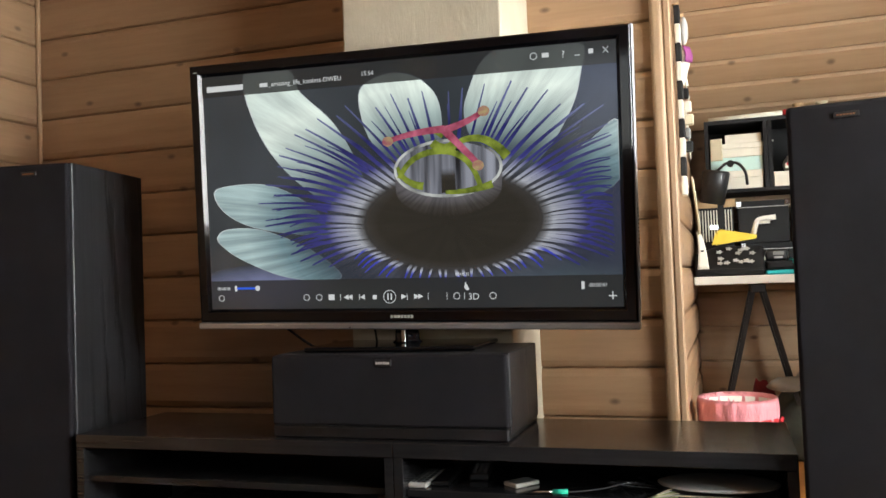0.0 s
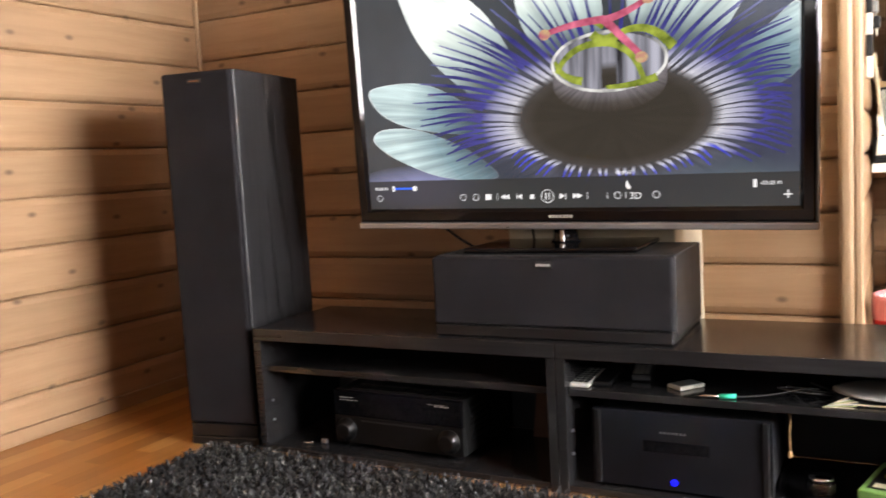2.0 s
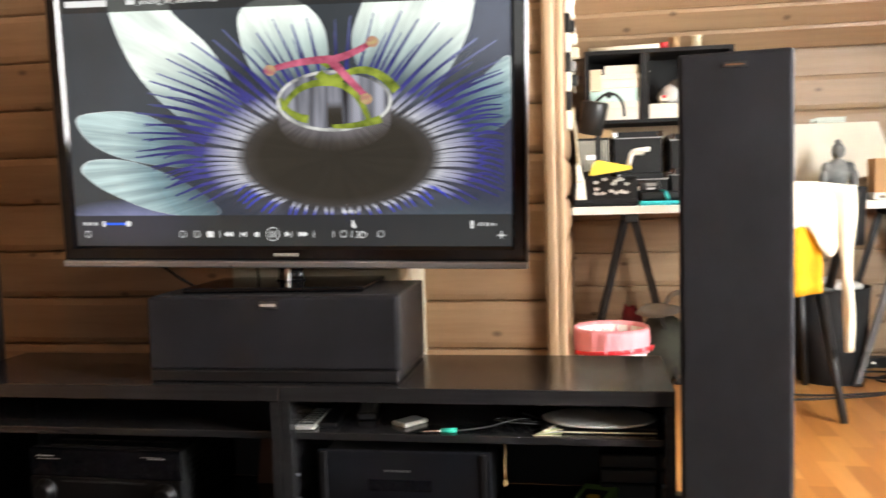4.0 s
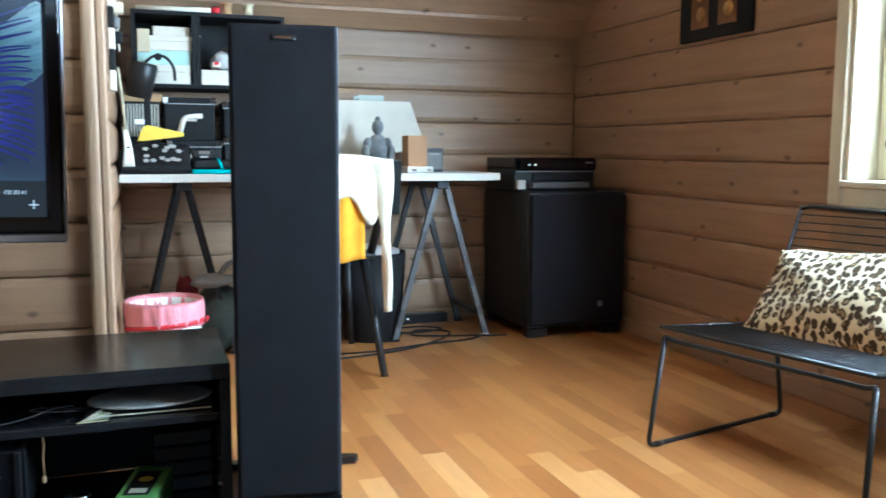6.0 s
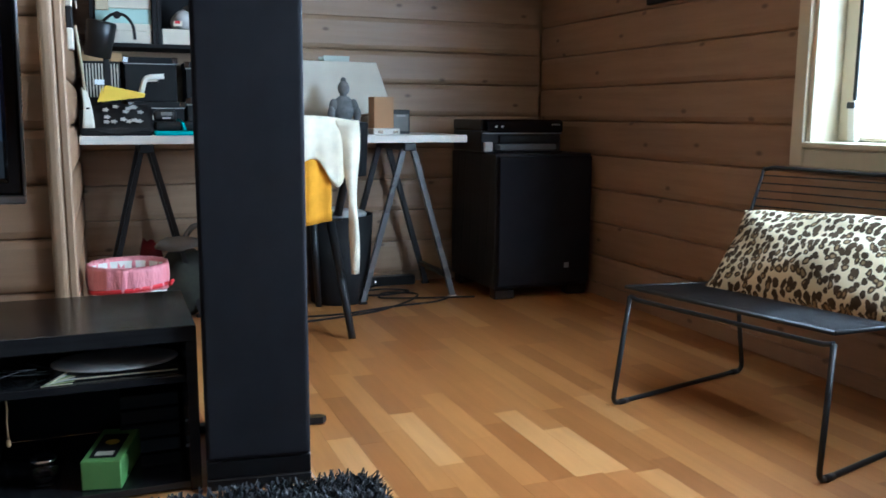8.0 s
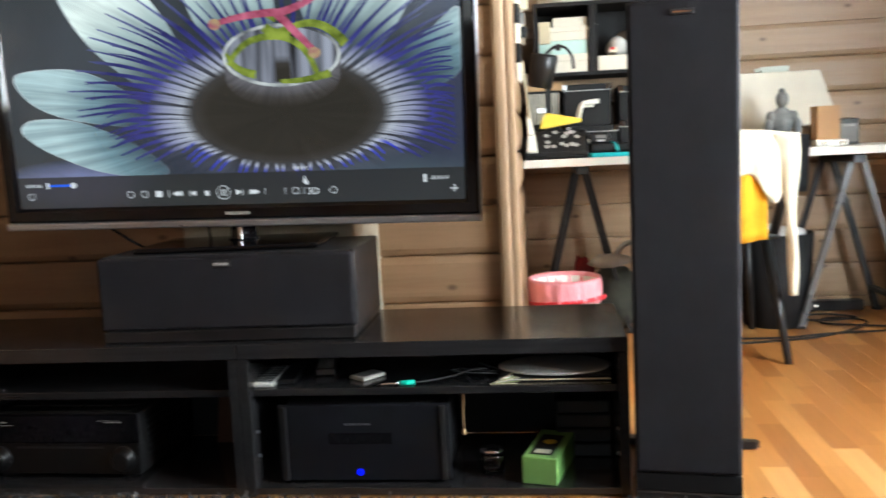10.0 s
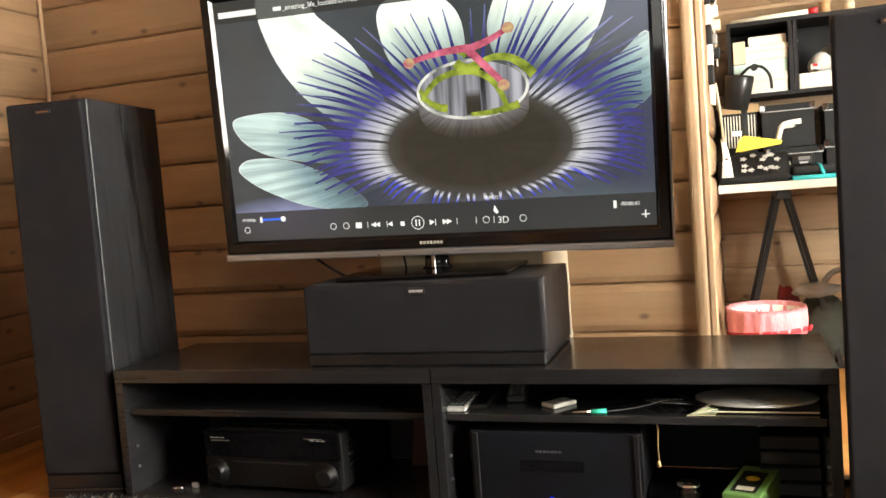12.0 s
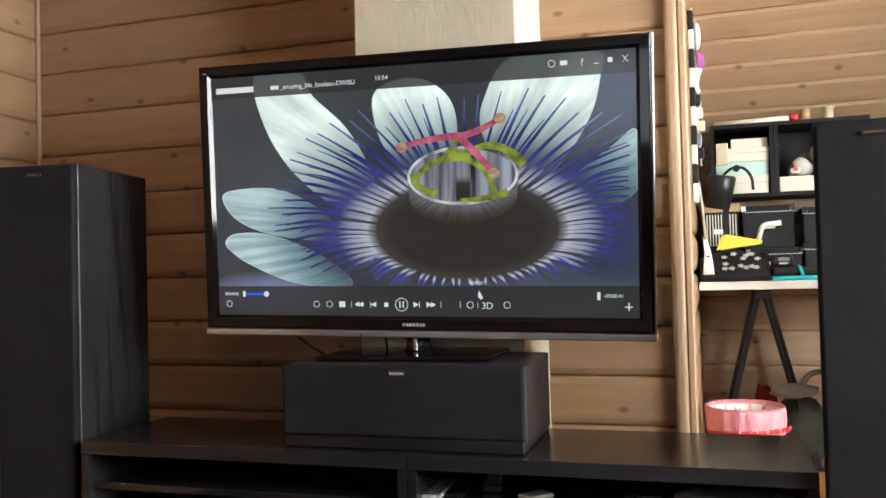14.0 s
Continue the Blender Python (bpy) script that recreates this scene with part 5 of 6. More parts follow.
# things hanging on the logs of the alcove's side
hs = thing("checked_scarf", (XS + 0.006, 3.09, 1.02), 0, "black and white checked strap hanging on the log wall", "strap")
for i in range(10):
    part("check", box(0.0, 0.018, 0, 0.06 + 0.004 * math.sin(i), 0.62 - 0.062 * (i + 1), 0.6195 - 0.062 * i, 0.003), M_MATT if i % 2 == 0 else M_PAPER, hs)
part("peg", tube([(-0.004, 0.03, 0.625), (0.016, 0.03, 0.63)], 0.006, 8), M_SPOOL, hs)
ch = thing("charm_cluster", (XS + 0.008, 3.22, 1.05), 0, "cluster of small cloth charms and trinkets on a peg", "trinkets")
bm = bmesh.new()
bmesh.ops.create_icosphere(bm, subdivisions=2, radius=1)
for v in bm.verts:
    v.co = (0.022 + v.co.x * 0.016, v.co.y * 0.03, 0.535 + v.co.z * 0.05)
for f in bm.faces:
    f.smooth = True
part("pouch", bm, M_GREYL, ch)
part("peg", tube([(-0.008, 0, 0.585), (0.025, 0, 0.59)], 0.006, 8), M_SPOOL, ch)
part("ribbon", sheet(lambda u, v: (0.010 + 0.024 * u + 0.008 * math.sin(6 * v), 0.03 * (u - 0.5), 0.48 - 0.13 * v), 5, 10, 0.002), M_PAPER, ch, "white cloth with pink print")
part("print", sheet(lambda u, v: (0.018 + 0.022 * u + 0.008 * math.sin(6 * v * 0.4), 0.03 * (u - 0.5) - 0.004, 0.482 - 0.055 * v), 4, 5, 0.002), M_PURPLE, ch, "pink and purple print")
for i in range(5):
    z = 0.34 - i * 0.045
    part("trinket", box(0.006 + 0.006 * (i % 2), 0.030 + 0.006 * (i % 3), -0.012, 0.012, z - 0.036, z, 0.004), (M_MATT, M_PAPER, M_BEIGE, M_GREY, M_MATT)[i], ch)
part("cord", tube([(0.02, 0, 0.36), (0.03, 0.004, 0.31), (0.018, -0.004, 0.26), (0.026, 0, 0.10)], 0.003, 6), M_PAPER, ch)
pp = thing("paper_tag", (XS + 0.012, 3.80, 0.79), 0, "white paper tag hanging from a tan strap", "tag")
part("strap", tube([(0.004, -0.02, 0.36), (0.014, 0, 0.26), (0.024, 0, 0.13)], 0.005, 8), M_BEIGE, pp, "tan strap")
part("tag", sheet(lambda u, v: (0.012 + (0.014 + 0.03 * v) * u + 0.004 * math.sin(4 * v), 0.012 * u, 0.14 - 0.15 * v), 4, 8, 0.0015), M_PAPER, pp)
part("mark", box(0.024, 0.036, -0.003, -0.0015, 0.06, 0.066), M_MATT, pp)

# bin with a pink liner, and a grey bag behind it
bn = thing("waste_bin", (0.110, 3.275, 0), 0, "white waste bin with a pink liner and red band", "bin")
part("pail", lathe([(0.098, 0.0), (0.102, 0.004), (0.1235, 0.335), (0.120, 0.335), (0.099, 0.008), (0.0, 0.007)], 36), M_WHITE, bn)


def liner(u, v):
    q = 2 * math.pi * u
    ripple = 0.0025 * math.sin(17 * q) + 0.002 * math.sin(29 * q + 1)
    if v < 0.5:
        k = v / 0.5
        r, z = 0.1245 + 0.004 * math.sin(3 * k) + ripple, 0.265 + 0.085 * k + 0.004 * math.sin(5 * q) * (1 - k)
    else:
        k = (v - 0.5) / 0.5
        r, z = 0.1235 - 0.016 * k + ripple, 0.351 - 0.14 * k
    return (r * math.cos(q), r * math.sin(q), z)


part("liner", sheet(liner, 72, 12, 0.0012), M_PINKBAG, bn, "crinkled pink plastic liner")
part("band", sheet(lambda u, v: (0.1285 * math.cos(6.2832 * u), 0.1285 * math.sin(6.2832 * u), 0.262 + 0.014 * v + 0.012 * math.sin(6.2832 * u + 2.4)), 48, 2, 0.002), M_RED, bn, "red drawstring band")
part("tie", tube([(0.125, -0.02, 0.27), (0.136, -0.03, 0.285), (0.129, -0.045, 0.275)], 0.006, 8), M_RED, bn)
M_OLIVE = soft_var("dark_olive_fabric", (0.03, 0.032, 0.023), 0.85, 0.5, 14)
bg = thing("grey_bag", (0.33, 3.90, 0), 10, "crumpled dark olive bag with a grey flap under the desk", "bag")


def blob(cx, cy, cz, rx, ry, rz, seed, lump=0.25):
    bm = bmesh.new()
    bmesh.ops.create_icosphere(bm, subdivisions=3, radius=1)
    for v in bm.verts:
        k = 1 + lump * noise.noise(v.co * 1.7 + Vector((seed, seed, 0))) + 0.08 * noise.noise(v.co * 6)
        v.co = Vector((cx + v.co.x * rx * k, cy + v.co.y * ry * k, max(0.001, cz + v.co.z * rz * k)))
    for f in bm.faces:
        f.smooth = True
    return bm


part("sack", blob(0.03, 0.07, 0.14, 0.12, 0.10, 0.14, 3), M_OLIVE, bg)
part("flap", blob(-0.02, -0.02, 0.315, 0.09, 0.04, 0.03, 6), M_GREY, bg, "grey flap")
part("handle", tube(fillet([(0.0, -0.01, 0.32), (0.04, -0.02, 0.385), (0.10, -0.02, 0.39), (0.12, -0.01, 0.33)], 0.04), 0.011, 8), M_GREY, bg)
solid("red_pouch", blob(0, 0, 0.13, 0.05, 0.04, 0.19, 9), soft_var("dull_red_fabric", (0.20, 0.010, 0.014), 0.8, 0.3), "dark red pouch standing under the desk", "pouch", (0.215, 4.12, 0))

# ---------- desk, far end ----------
wb2 = thing("white_lamp_shade", (0.90, 4.16, ZD), 0, "white slanted paper shade standing on the desk", "shade")
part("shade", prism([(-0.11, 0.0), (0.42, 0.12), (0.345, 0.325), (-0.06, 0.325)], 0, 0.12, "y", 0.004), M_PAPER, wb2)
part("stand", box(0.02, 0.26, 0.02, 0.10, 0.0, 0.07, 0.003), M_PAPER, wb2)
sf = part("top_tray", box(0.10, 0.22, 0.01, 0.11, 0.3255, 0.334, 0.002), M_PALEMINT, wb2, "pale green tray on top")
for y0, y1 in ((0.01, 0.018), (0.102, 0.11)):
    part("tray_rim", box(0.10, 0.22, y0, y1, 0.3342, 0.350, 0.001), M_PALEMINT, sf)


def statue():
    bm = bmesh.new()

    def ball(x, y, z, rx, ry, rz):
        got = bmesh.ops.create_icosphere(bm, subdivisions=3, radius=1)["verts"]
        for v in got:
            v.co = (x + v.co.x * rx, y + v.co.y * ry, z + v.co.z * rz)
    ball(0, 0, 0.20, 0.026, 0.028, 0.033)       # head
    ball(0, 0.004, 0.236, 0.012, 0.012, 0.012)  # topknot
    ball(0, 0.004, 0.165, 0.016, 0.016, 0.02)
    ball(0, 0.004, 0.110, 0.048, 0.034, 0.062)  # torso
    ball(-0.045, 0.0, 0.125, 0.02, 0.022, 0.03)
    ball(0.045, 0.0, 0.125, 0.02, 0.022, 0.03)
    ball(-0.058, -0.01, 0.085, 0.017, 0.02, 0.04)
    ball(0.058, -0.01, 0.085, 0.017, 0.02, 0.04)
    ball(0, -0.012, 0.035, 0.088, 0.058, 0.034)  # lap
    ball(-0.06, -0.02, 0.03, 0.035, 0.045, 0.029)
    ball(0.06, -0.02, 0.03, 0.035, 0.045, 0.029)
    ball(0, -0.055, 0.055, 0.028, 0.016, 0.014)
    add_box(bm, -0.095, 0.095, -0.065, 0.05, 0.0, 0.016, 0.005, 2)
    for f in bm.faces:
        f.smooth = True
    return bm


solid("seated_statue", statue(), M_STONE, "small grey stone seated statue on the desk", "statue", (1.045, 4.0, ZD))
ww = thing("white_dish", (1.215, 3.95, ZD), 0, "low white dish under a cardboard box", "dish")
part("dish", box(-0.062, 0.062, -0.04, 0.06, 0.0, 0.028, 0.006, 2), M_WHITE, ww)
for x in (-0.04, 0.03):
    part("handle", box(x, x + 0.02, -0.044, -0.0405, 0.006, 0.018, 0.001), M_CHROME, ww)
kb = thing("cardboard_box", (1.203, 3.95, ZD + 0.0285), 0, "open brown cardboard box on a white dish", "box")
for x0, x1, y0, y1 in ((-0.044, 0.044, -0.035, -0.032), (-0.044, 0.044, 0.052, 0.055), (-0.044, -0.041, -0.0318, 0.0518), (0.041, 0.044, -0.0318, 0.0518)):
    part("wall", box(x0, x1, y0, y1, 0, 0.135), M_KRAFT, kb)
part("bottom", box(-0.0408, 0.0408, -0.0318, 0.0518, 0, 0.003), M_KRAFT, kb)
# black sheet below the box's edge paints the shade inside it
part("rim", box(-0.0405, 0.0405, -0.0315, 0.0515, 0.110, 0.112), M_MATT, kb, "dark sheet standing in for the shaded inside")
dk = thing("dark_box", (1.345, 4.10, ZD), 0, "small dark grey box with a pale label", "box")
part("body", box(-0.043, 0.043, 0, 0.06, 0, 0.11, 0.002), M_STEELDARK, dk)
part("frame", box(-0.036, 0.036, -0.0012, -0.0001, 0.012, 0.09), M_GREY, dk, "grey label")
bars(dk, -0.022, 0.024, 0.078, 0.086, -0.0014, 4, M_MARK)

# chair with clothes
chair = thing("desk_chair", (0.70, 3.50, 0), 0, "black wooden chair with clothes over its back", "chair")
part("seat", box(-0.21, 0.21, 0.02, 0.42, 0.425, 0.45, 0.012, 2), M_STEELDARK, chair)
for sx in (-1, 1):
    part("front_leg", tube([(sx * 0.17, 0.38, 0.424), (sx * 0.20, 0.42, 0.0)], 0.017, 10, False, 0.013), M_STEELDARK, chair)
    part("rear_leg", tube([(sx * 0.165, 0.05, 0.424), (sx * 0.19, -0.16, 0.0)], 0.019, 10, False, 0.014), M_STEELDARK, chair)
    part("back_post", tube([(sx * 0.19, 0.04, 0.44), (sx * 0.215, -0.02, 0.62), (sx * 0.225, -0.05, 0.80)], 0.016, 10), M_STEELDARK, chair)
part("backrest", sheet(lambda u, v: (-0.235 + 0.535 * u, -0.065 + 0.075 * (2 * u - 1) ** 2 * 1.0 - 0.03 * v, 0.60 + 0.205 * v), 16, 6, 0.022), M_STEELDARK, chair, "curved black backrest")


def drape(u, v):
    x = -0.20 + 0.435 * u
    fold = 0.009 * math.sin(19 * u + 2 * v) + 0.004 * math.sin(43 * u)
    y = -0.122 + 0.036 * (2 * u - 1) ** 2 + fold * v
    low = 0.125 + 0.085 * math.exp(-((u - 0.80) / 0.12) ** 2) + 0.012 * math.sin(17 * u)
    low *= 1 - 0.25 * max(0.0, (u - 0.86) / 0.14)
    if v < 0.25:
        k = v / 0.25
        return (x, y + 0.095 * (1 - k), 0.828 + 0.006 * math.sin(3 * k) - 0.02 * (2 * u - 1) ** 2)
    k = (v - 0.25) / 0.75
    return (x, y - 0.004 * math.sin(3 * k), 0.828 - 0.02 * (2 * u - 1) ** 2 - (low + 0.03) * k)


def hanging_sleeve(u, v):
    wide = 0.088 - 0.040 * min(1.0, v * 2.0) - 0.016 * v + 0.006 * math.sin(9 * v)
    x = 0.148 + 0.036 * min(1.0, v * 2.0) + 0.016 * v + wide * u
    return (x, -0.112 - 0.016 * math.sin(math.pi * u) + 0.006 * math.sin(11 * v + 4 * u), 0.815 - 0.575 * v)


sw = thing("cream_sweater", (0.70, 3.50, 0), 0, "cream knitted sweater hanging over the chair back", "sweater")
part("body", sheet(drape, 36, 16, 0.006), M_CREAM, sw)
part("sleeve", sheet(hanging_sleeve, 10, 26, 0.010), M_CREAM, sw, "long sleeve hanging down")
mc = thing("mustard_cloth", (0.70, 3.50, 0), 0, "mustard yellow cloth hanging below the sweater", "cloth")
part("cloth", sheet(lambda u, v: (-0.12 + 0.25 * u, -0.104 + 0.008 * math.sin(16 * u), 0.70 - 0.265 * v - 0.01 * math.sin(4 * u)), 14, 8, 0.005), M_ORANGE, mc)
bb = thing("black_bin", (1.02, 4.02, 0), 0, "black waste basket under the desk with crumpled paper", "bin")
part("pail", lathe([(0.125, 0.0), (0.13, 0.004), (0.155, 0.395), (0.150, 0.395), (0.126, 0.008), (0.0, 0.008)], 32), M_MATT, bb)
for i in range(4):
    part("paper", blob(0.06 * math.cos(1.7 * i), 0.06 * math.sin(1.7 * i), 0.385, 0.06, 0.05, 0.035, 20 + i, 0.5), M_GREYL, bb, "crumpled silver paper")
ps = thing("power_strip", (1.27, 4.25, 0), 0, "dark power strip lying along the wall with one light", "power strip")
part("body", box(-0.20, 0.20, 0, 0.055, 0.0, 0.045, 0.004), M_STEELDARK, ps)
part("switch_light", box(-0.012, -0.004, -0.001, 0.0, 0.020, 0.028), glow("strip_light", (1, 0.95, 0.85), 1.5), ps)
part("paper", box(-0.25, -0.13, -0.10, -0.04, 0.0, 0.003), M_PAPER, ps)
for k, pts in enumerate(([(0.55, 3.62, 0.004), (0.85, 3.66, 0.004), (1.1, 3.72, 0.004), (1.30, 3.86, 0.004), (1.42, 4.02, 0.004), (1.25, 4.1, 0.004), (1.18, 3.98, 0.004), (1.36, 3.90, 0.008), (1.62, 3.86, 0.004)],
                         [(0.6, 3.75, 0.004), (0.95, 3.72, 0.004), (1.2, 3.78, 0.008), (1.44, 3.82, 0.004), (1.56, 3.95, 0.004)],
                         [(1.10, 4.08, 0.004), (1.22, 4.0, 0.010), (1.40, 4.08, 0.004), (1.30, 4.16, 0.006), (1.12, 4.12, 0.012), (1.26, 4.2, 0.02)])):
    solid("floor_cable", tube(fillet(pts, 0.09, 5), 0.0045, 6), M_MATT, "loose black cable lying on the parquet", "cable", group="cables under the desk")

# subwoofer and printer
sb = thing("subwoofer", (1.925, 3.745, 0), 0, "large black subwoofer box in the corner", "subwoofer")
part("cabinet", box(-0.245, 0.245, 0.026, 0.545, 0.045, 0.665, 0.006, 2), M_ASH, sb)
part("grille", box(-0.238, 0.238, 0.0, 0.0255, 0.06, 0.655, 0.010, 3), M_GRILLE, sb, "black cloth front")
part("badge", box(0.10, 0.125, -0.002, 0.0, 0.135, 0.16, 0.001), M_GREY, sb)
for sx in (-0.19, 0.19):
    for y in (0.06, 0.48):
        part("foot", box(sx - 0.05, sx + 0.05, y - 0.03, y + 0.03, 0.0, 0.0445, 0.004), M_BLACK, sb)
pr = thing("printer", (1.855, 3.84, 0.6665), 0, "black multifunction printer on the subwoofer", "printer")
part("body", box(-0.205, 0.205, 0.03, 0.36, 0.004, 0.10, 0.006, 2), M_BLACK, pr)
part("scanner_lid", box(-0.207, 0.207, 0.02, 0.362, 0.1005, 0.152, 0.008, 2), M_GLOSS, pr, "glossy scanner lid")
part("control_panel", box(-0.19, 0.20, 0.0, 0.0195, 0.095, 0.145, 0.004), M_GLOSS, pr)
part("trim_line", box(-0.20, 0.20, 0.012, 0.0295, 0.087, 0.091), M_SILVER, pr)
part("tray_slot", box(-0.12, 0.19, 0.014, 0.0295, 0.045, 0.08, 0.003), M_MATT, pr)
part("paper_tray", box(-0.14, 0.15, -0.03, 0.0295, 0.012, 0.040, 0.004), soft_var("dark_grey_plastic", (0.12, 0.12, 0.122), 0.4, 0.15), pr, "dark grey paper tray")
part("card_cover", box(-0.195, -0.155, 0.010, 0.0295, 0.008, 0.050, 0.003), M_GREYL, pr, "grey card-slot cover")
part("base_trim", box(-0.195, 0.20, 0.0, 0.0295, 0.0, 0.008, 0.002), M_BLACK, pr)
bars(pr, 0.14, 0.185, 0.126, 0.132, -0.0006, 5, M_MARK)
for x in (-0.15, -0.12):
    part("key", box(x, x + 0.012, -0.001, 0.0, 0.115, 0.124), M_MARK, pr)

# picture on the window wall
pc = thing("framed_picture", (XR - 0.001, 3.183, 1.293), 0, "dark framed picture with two warm panels", "picture")
part("frame", box(-0.022, 0.0, -0.22, 0.22, 0.0, 0.36, 0.004), M_MATT, pc)
for y in (-0.085, 0.085):
    p1 = part("panel", box(-0.024, -0.0222, y - 0.055, y + 0.055, 0.045, 0.32), Mat("warm_print", (0.16, 0.07, 0.02), 0.4).m, pc, "brown print")
    for i in range(3):
        part("figure", lathe([(0.0, 0), (0.03 - 0.006 * i, 0.0), (0.0, 0.001)], 16), soft_var("ochre_print", (0.35, 0.19, 0.05), 0.4), p1).matrix_basis = pose(-0.0242, y + 0.006 * (i - 1), 0.10 + 0.075 * i, 0, -90, 0)


# ---------- wire lounge chair ----------
def wire_seat(name, at, rz, label, group, width=0.68, low=False):
    """A lounge chair of bent rods; x across, y from front to back."""
    c = thing(name, at, rz, label, "chair", group)
    hw, zf, zr, d = width / 2, 0.352, 0.315, 0.47
    side = [(0, 0.0, zf), (0, d, zr)] if low else [(0, 0.0, zf), (0, d, zr), (0, d + 0.155, 0.675)]
    for s in (-1, 1):
        x = s * hw
        part("side_rod", tube(fillet([(x + p[0], p[1], p[2]) for p in side], 0.035), 0.0055, 8), M_STEELDARK, c)
        loop = [(x * 0.98, 0.012, zf - 0.028), (x * 1.02, -0.03, 0.006), (x * 1.02, d + 0.11, 0.006), (x * 0.98, d + 0.04, zr - 0.008)]
        leg = part("leg_loop", tube(fillet(loop, 0.028), 0.0075, 8), M_STEELDARK, c, "bent rod leg with a floor runner")
        for y in (-0.005, d + 0.05):
            part("glide", tube([(x * 1.02, y, 0.005), (x * 1.02, y + 0.035, 0.005)], 0.0098, 8), M_BLACK, leg)
    part("front_rod", tube([(-hw, 0.0, zf), (hw, 0.0, zf)], 0.0055, 8), M_STEELDARK, c)
    part("lower_front_rod", tube(fillet([(-hw * 0.98, 0.012, zf - 0.028), (-hw * 0.9, 0.016, zf - 0.036), (hw * 0.9, 0.016, zf - 0.036), (hw * 0.98, 0.012, zf - 0.028)], 0.02), 0.0065, 8), M_STEELDARK, c)
    part("rear_rod", tube([(-hw * 0.98, d + 0.04, zr - 0.008), (hw * 0.98, d + 0.04, zr - 0.008)], 0.0065, 8), M_STEELDARK, c)
    for i in range(1, 22):
        k = i / 22
        part("seat_wire", tube([(-hw, d * k, zf + (zr - zf) * k + 0.002), (hw, d * k, zf + (zr - zf) * k + 0.002)], 0.0024, 6), M_WIRE, c)
    if not low:
        for i in range(1, 15):
            k = i / 15
            y, z = d + 0.155 * k, zr + (0.675 - zr) * k
            part("back_wire", tube([(-hw, y, z), (-hw * 0.5, y + 0.012, z), (hw * 0.5, y + 0.012, z), (hw, y, z)], 0.0026, 6), M_WIRE, c)
        part("top_rod", tube(fillet([(-hw, d + 0.152, 0.668), (-hw + 0.03, d + 0.158, 0.678), (0, d + 0.170, 0.672), (hw - 0.03, d + 0.158, 0.678), (hw, d + 0.152, 0.668)], 0.02), 0.006, 8), M_STEELDARK, c)
    return c


LC = (1.501, 2.043, 0.0)
LR = -76.7
wire_seat("lounge_chair", LC, LR, "black wire lounge chair beside the window", "wire seats", 0.634)


def cushion():
    bm = bmesh.new()
    n, w, h, t = 24, 0.312, 0.172, 0.085
    grid = {}
    for side in (1, -1):
        for i in range(n + 1):
            for j in range(n + 1):
                a, b = 2 * i / n - 1, 2 * j / n - 1
                edge = abs(a) == 1 or abs(b) == 1
                if side == -1 and edge:
                    grid[side, i, j] = grid[1, i, j]
                    continue
                pinch = 1 - 0.10 * (1 - abs(a) ** 2) * abs(b) ** 3
                pinch2 = 1 - 0.08 * (1 - abs(b) ** 2) * abs(a) ** 3
                puff = t * ((1 - a * a) * (1 - b * b)) ** 0.42
                crease = 0.012 * noise.noise(Vector((a * 2.2, b * 2.2, side * 3)))
                pull = 0.055 * (a * b) ** 4 if a < 0 and b < 0 else 0.0
                grid[side, i, j] = bm.verts.new((w * a * pinch2 - pull, side * (puff + (crease if puff > 0.02 else 0)), h * b * pinch))
        for i in range(n):
            for j in range(n):
                q = [grid[side, i, j], grid[side, i + 1, j], grid[side, i + 1, j + 1], grid[side, i, j + 1]]
                bm.faces.new(q if side == -1 else q[::-1]).smooth = True
    bmesh.ops.recalc_face_normals(bm, faces=bm.faces)
    return bm


cu = solid("leopard_cushion", cushion(), M_LEOPARD, "plump leopard-print cushion leaning on the wire chair", "cushion")
cu.matrix_world = pose(*LC, 0, 0, LR) @ pose(0.016, 0.405, 0.430, -40, -3, 0)

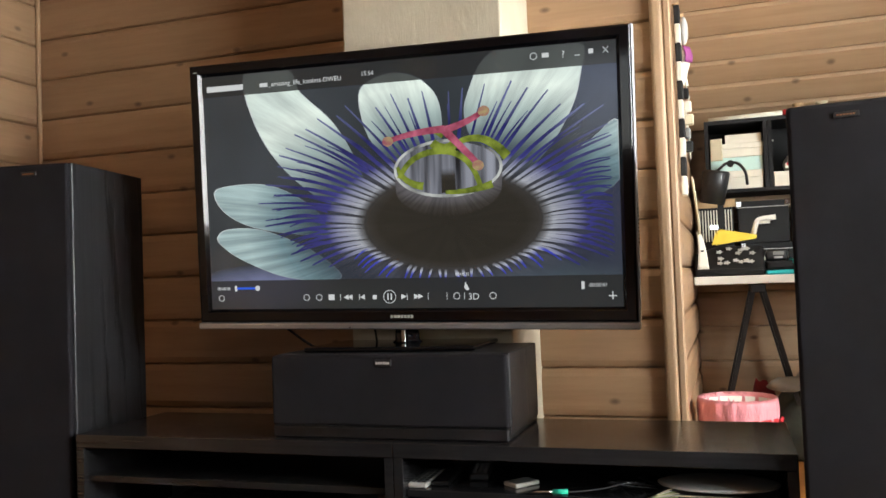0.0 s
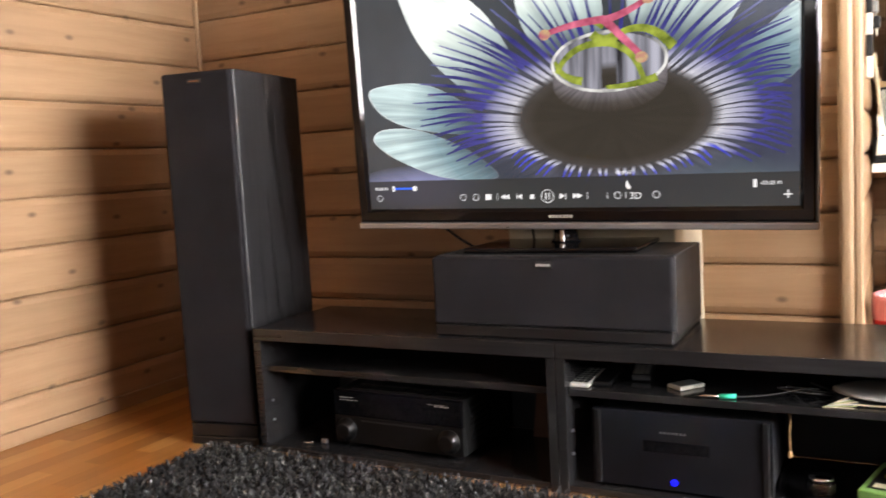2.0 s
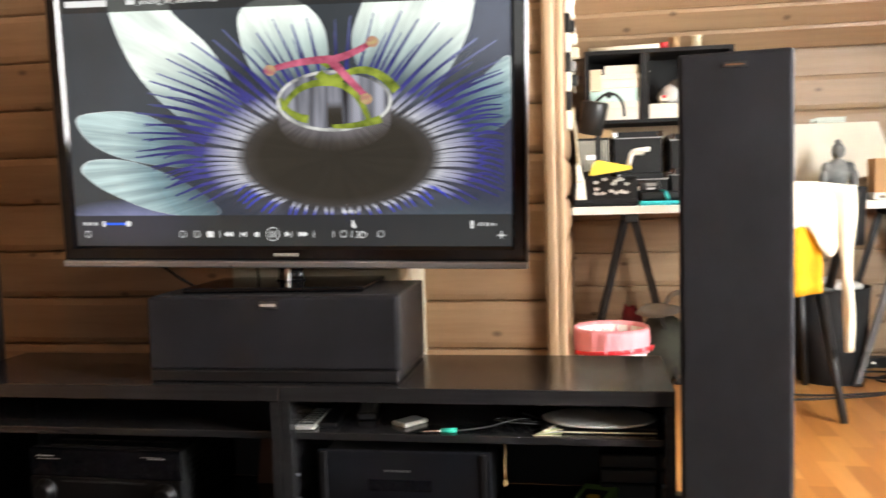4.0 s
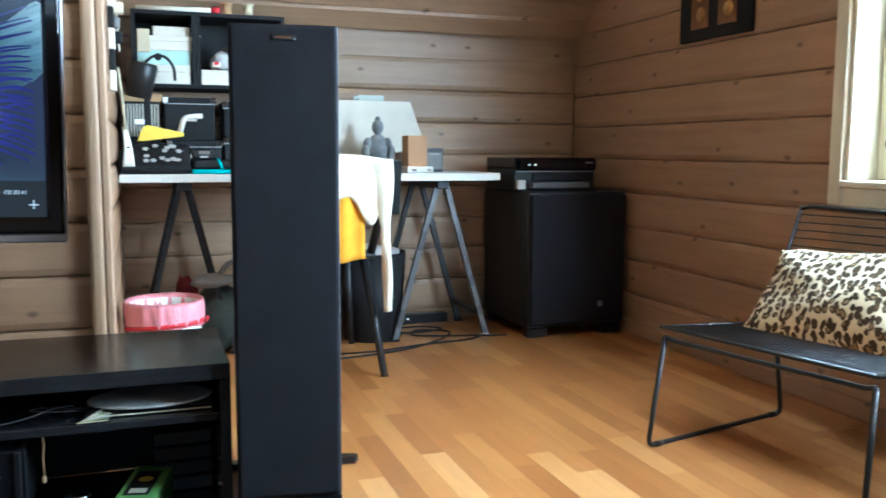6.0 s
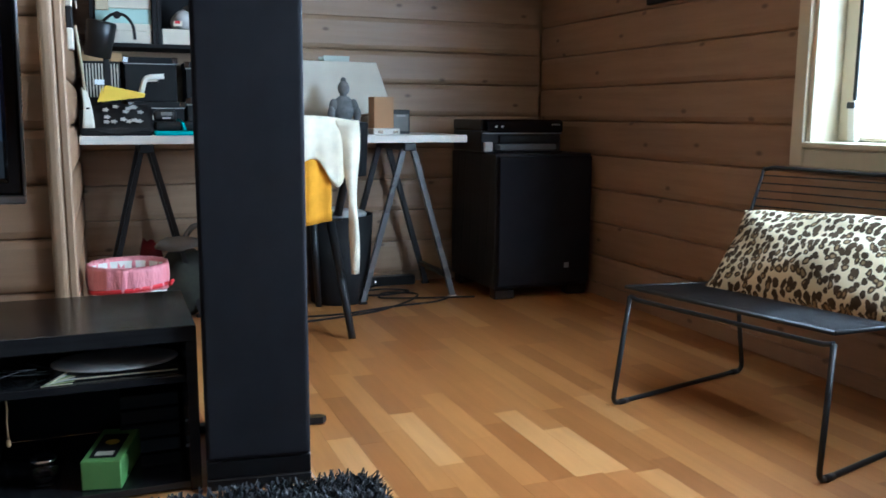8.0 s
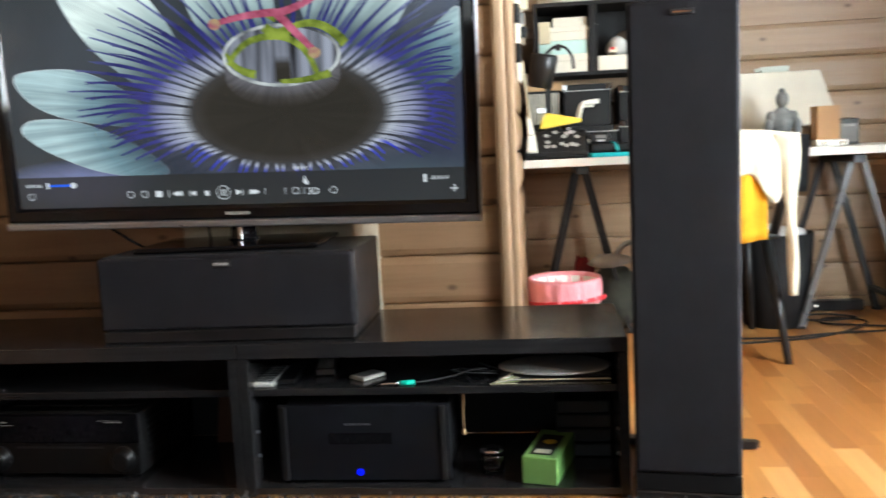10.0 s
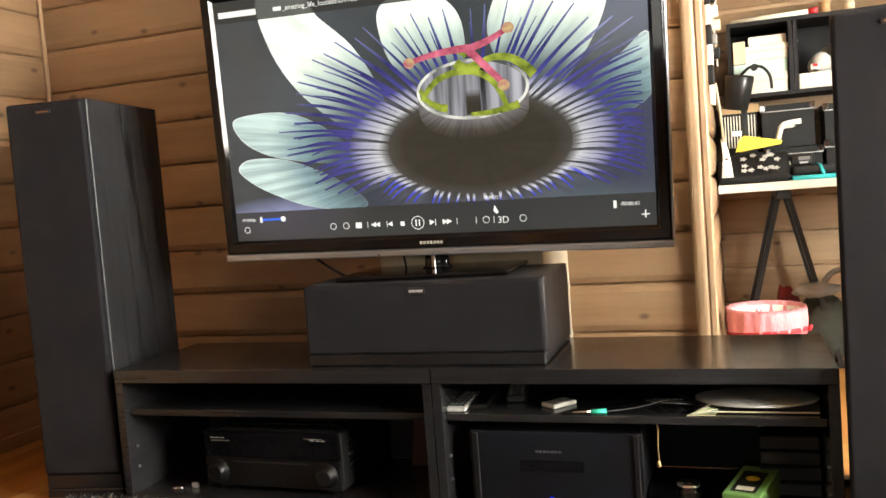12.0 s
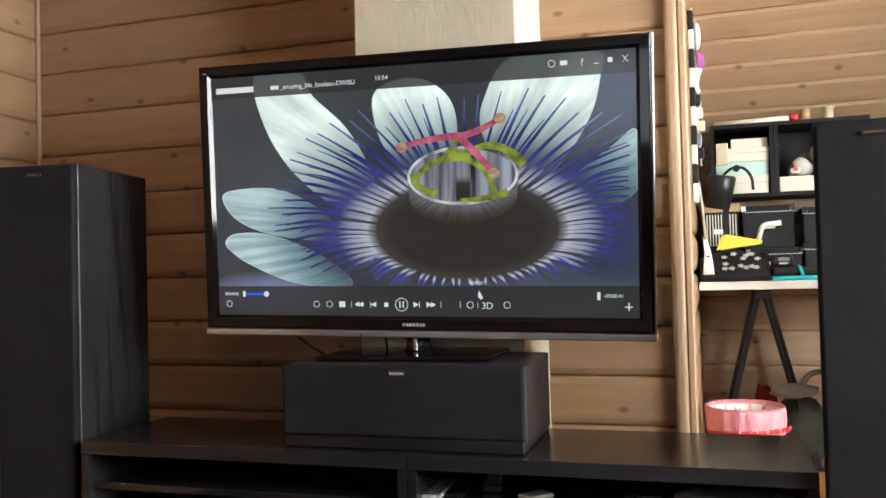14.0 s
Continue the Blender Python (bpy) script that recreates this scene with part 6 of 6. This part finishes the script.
# tray table and a second wire seat at the room's edge
tt = thing("tray_table", (1.93, 1.455, 0), 0, "grey enamel tray table with thin black legs", "side table")
part("tray", lathe([(0.17, 0.405), (0.195, 0.412), (0.21, 0.445), (0.213, 0.446), (0.198, 0.408), (0.17, 0.400), (0.0, 0.400)], 40), M_TRAY, tt)
for k in range(3):
    q = 2 * math.pi * (k + 0.4) / 3
    part("leg", tube([(0.13 * math.cos(q), 0.13 * math.sin(q), 0.3995), (0.17 * math.cos(q), 0.17 * math.sin(q), 0.0)], 0.008, 8), M_STEELDARK, tt)
wire_seat("wire_footstool", (1.40, 1.02, 0), -96, "black wire footstool beside the tray table", "wire seats", 0.62, True)


# ---------- parquet, last ----------
def parquet_floor():
    """Strips along y; those in the open are parts, the rest one joined mesh."""
    rnd = random.Random(11)
    w, lengths = 0.0705, (0.30, 0.38, 0.46, 0.54)
    meshes = {ln: mesh_of("plank", box(0, w - 0.0004, 0, ln - 0.0004, -0.0118, 0.0), M_PARQUET) for ln in lengths}
    verts, faces = [], []
    x, count = XL - 0.05, 0
    while x < XR + 0.05:
        y = YR - rnd.uniform(0, 0.5)
        while y < YB + 0.05:
            ln = rnd.choice(lengths)
            open_right = x > 0.45 and y > 0.9
            open_left = x < -1.75 and 1.0 < y < 3.0
            if (open_right or open_left) and count < 300:
                ob = new("plank", meshes[ln])
                ob.location = (x, y, 0)
                ob.parent = floor
                count += 1
            else:
                b = len(verts)
                x1, y1 = x + w - 0.0004, y + ln - 0.0004
                verts += [(x, y, -0.0118), (x1, y, -0.0118), (x1, y1, -0.0118), (x, y1, -0.0118), (x, y, 0), (x1, y, 0), (x1, y1, 0), (x, y1, 0)]
                faces += [(b + 4, b + 5, b + 6, b + 7), (b, b + 1, b + 5, b + 4), (b + 1, b + 2, b + 6, b + 5), (b + 2, b + 3, b + 7, b + 6), (b + 3, b, b + 4, b + 7)]
            y += ln
        x += w
    me = bpy.data.meshes.new("planks")
    me.from_pydata(verts, [], faces)
    me.materials.append(M_PARQUET)
    ob = new("planks", me)
    ob.parent = floor
    tagged(ob, "", "", "", "stuff")


parquet_floor()
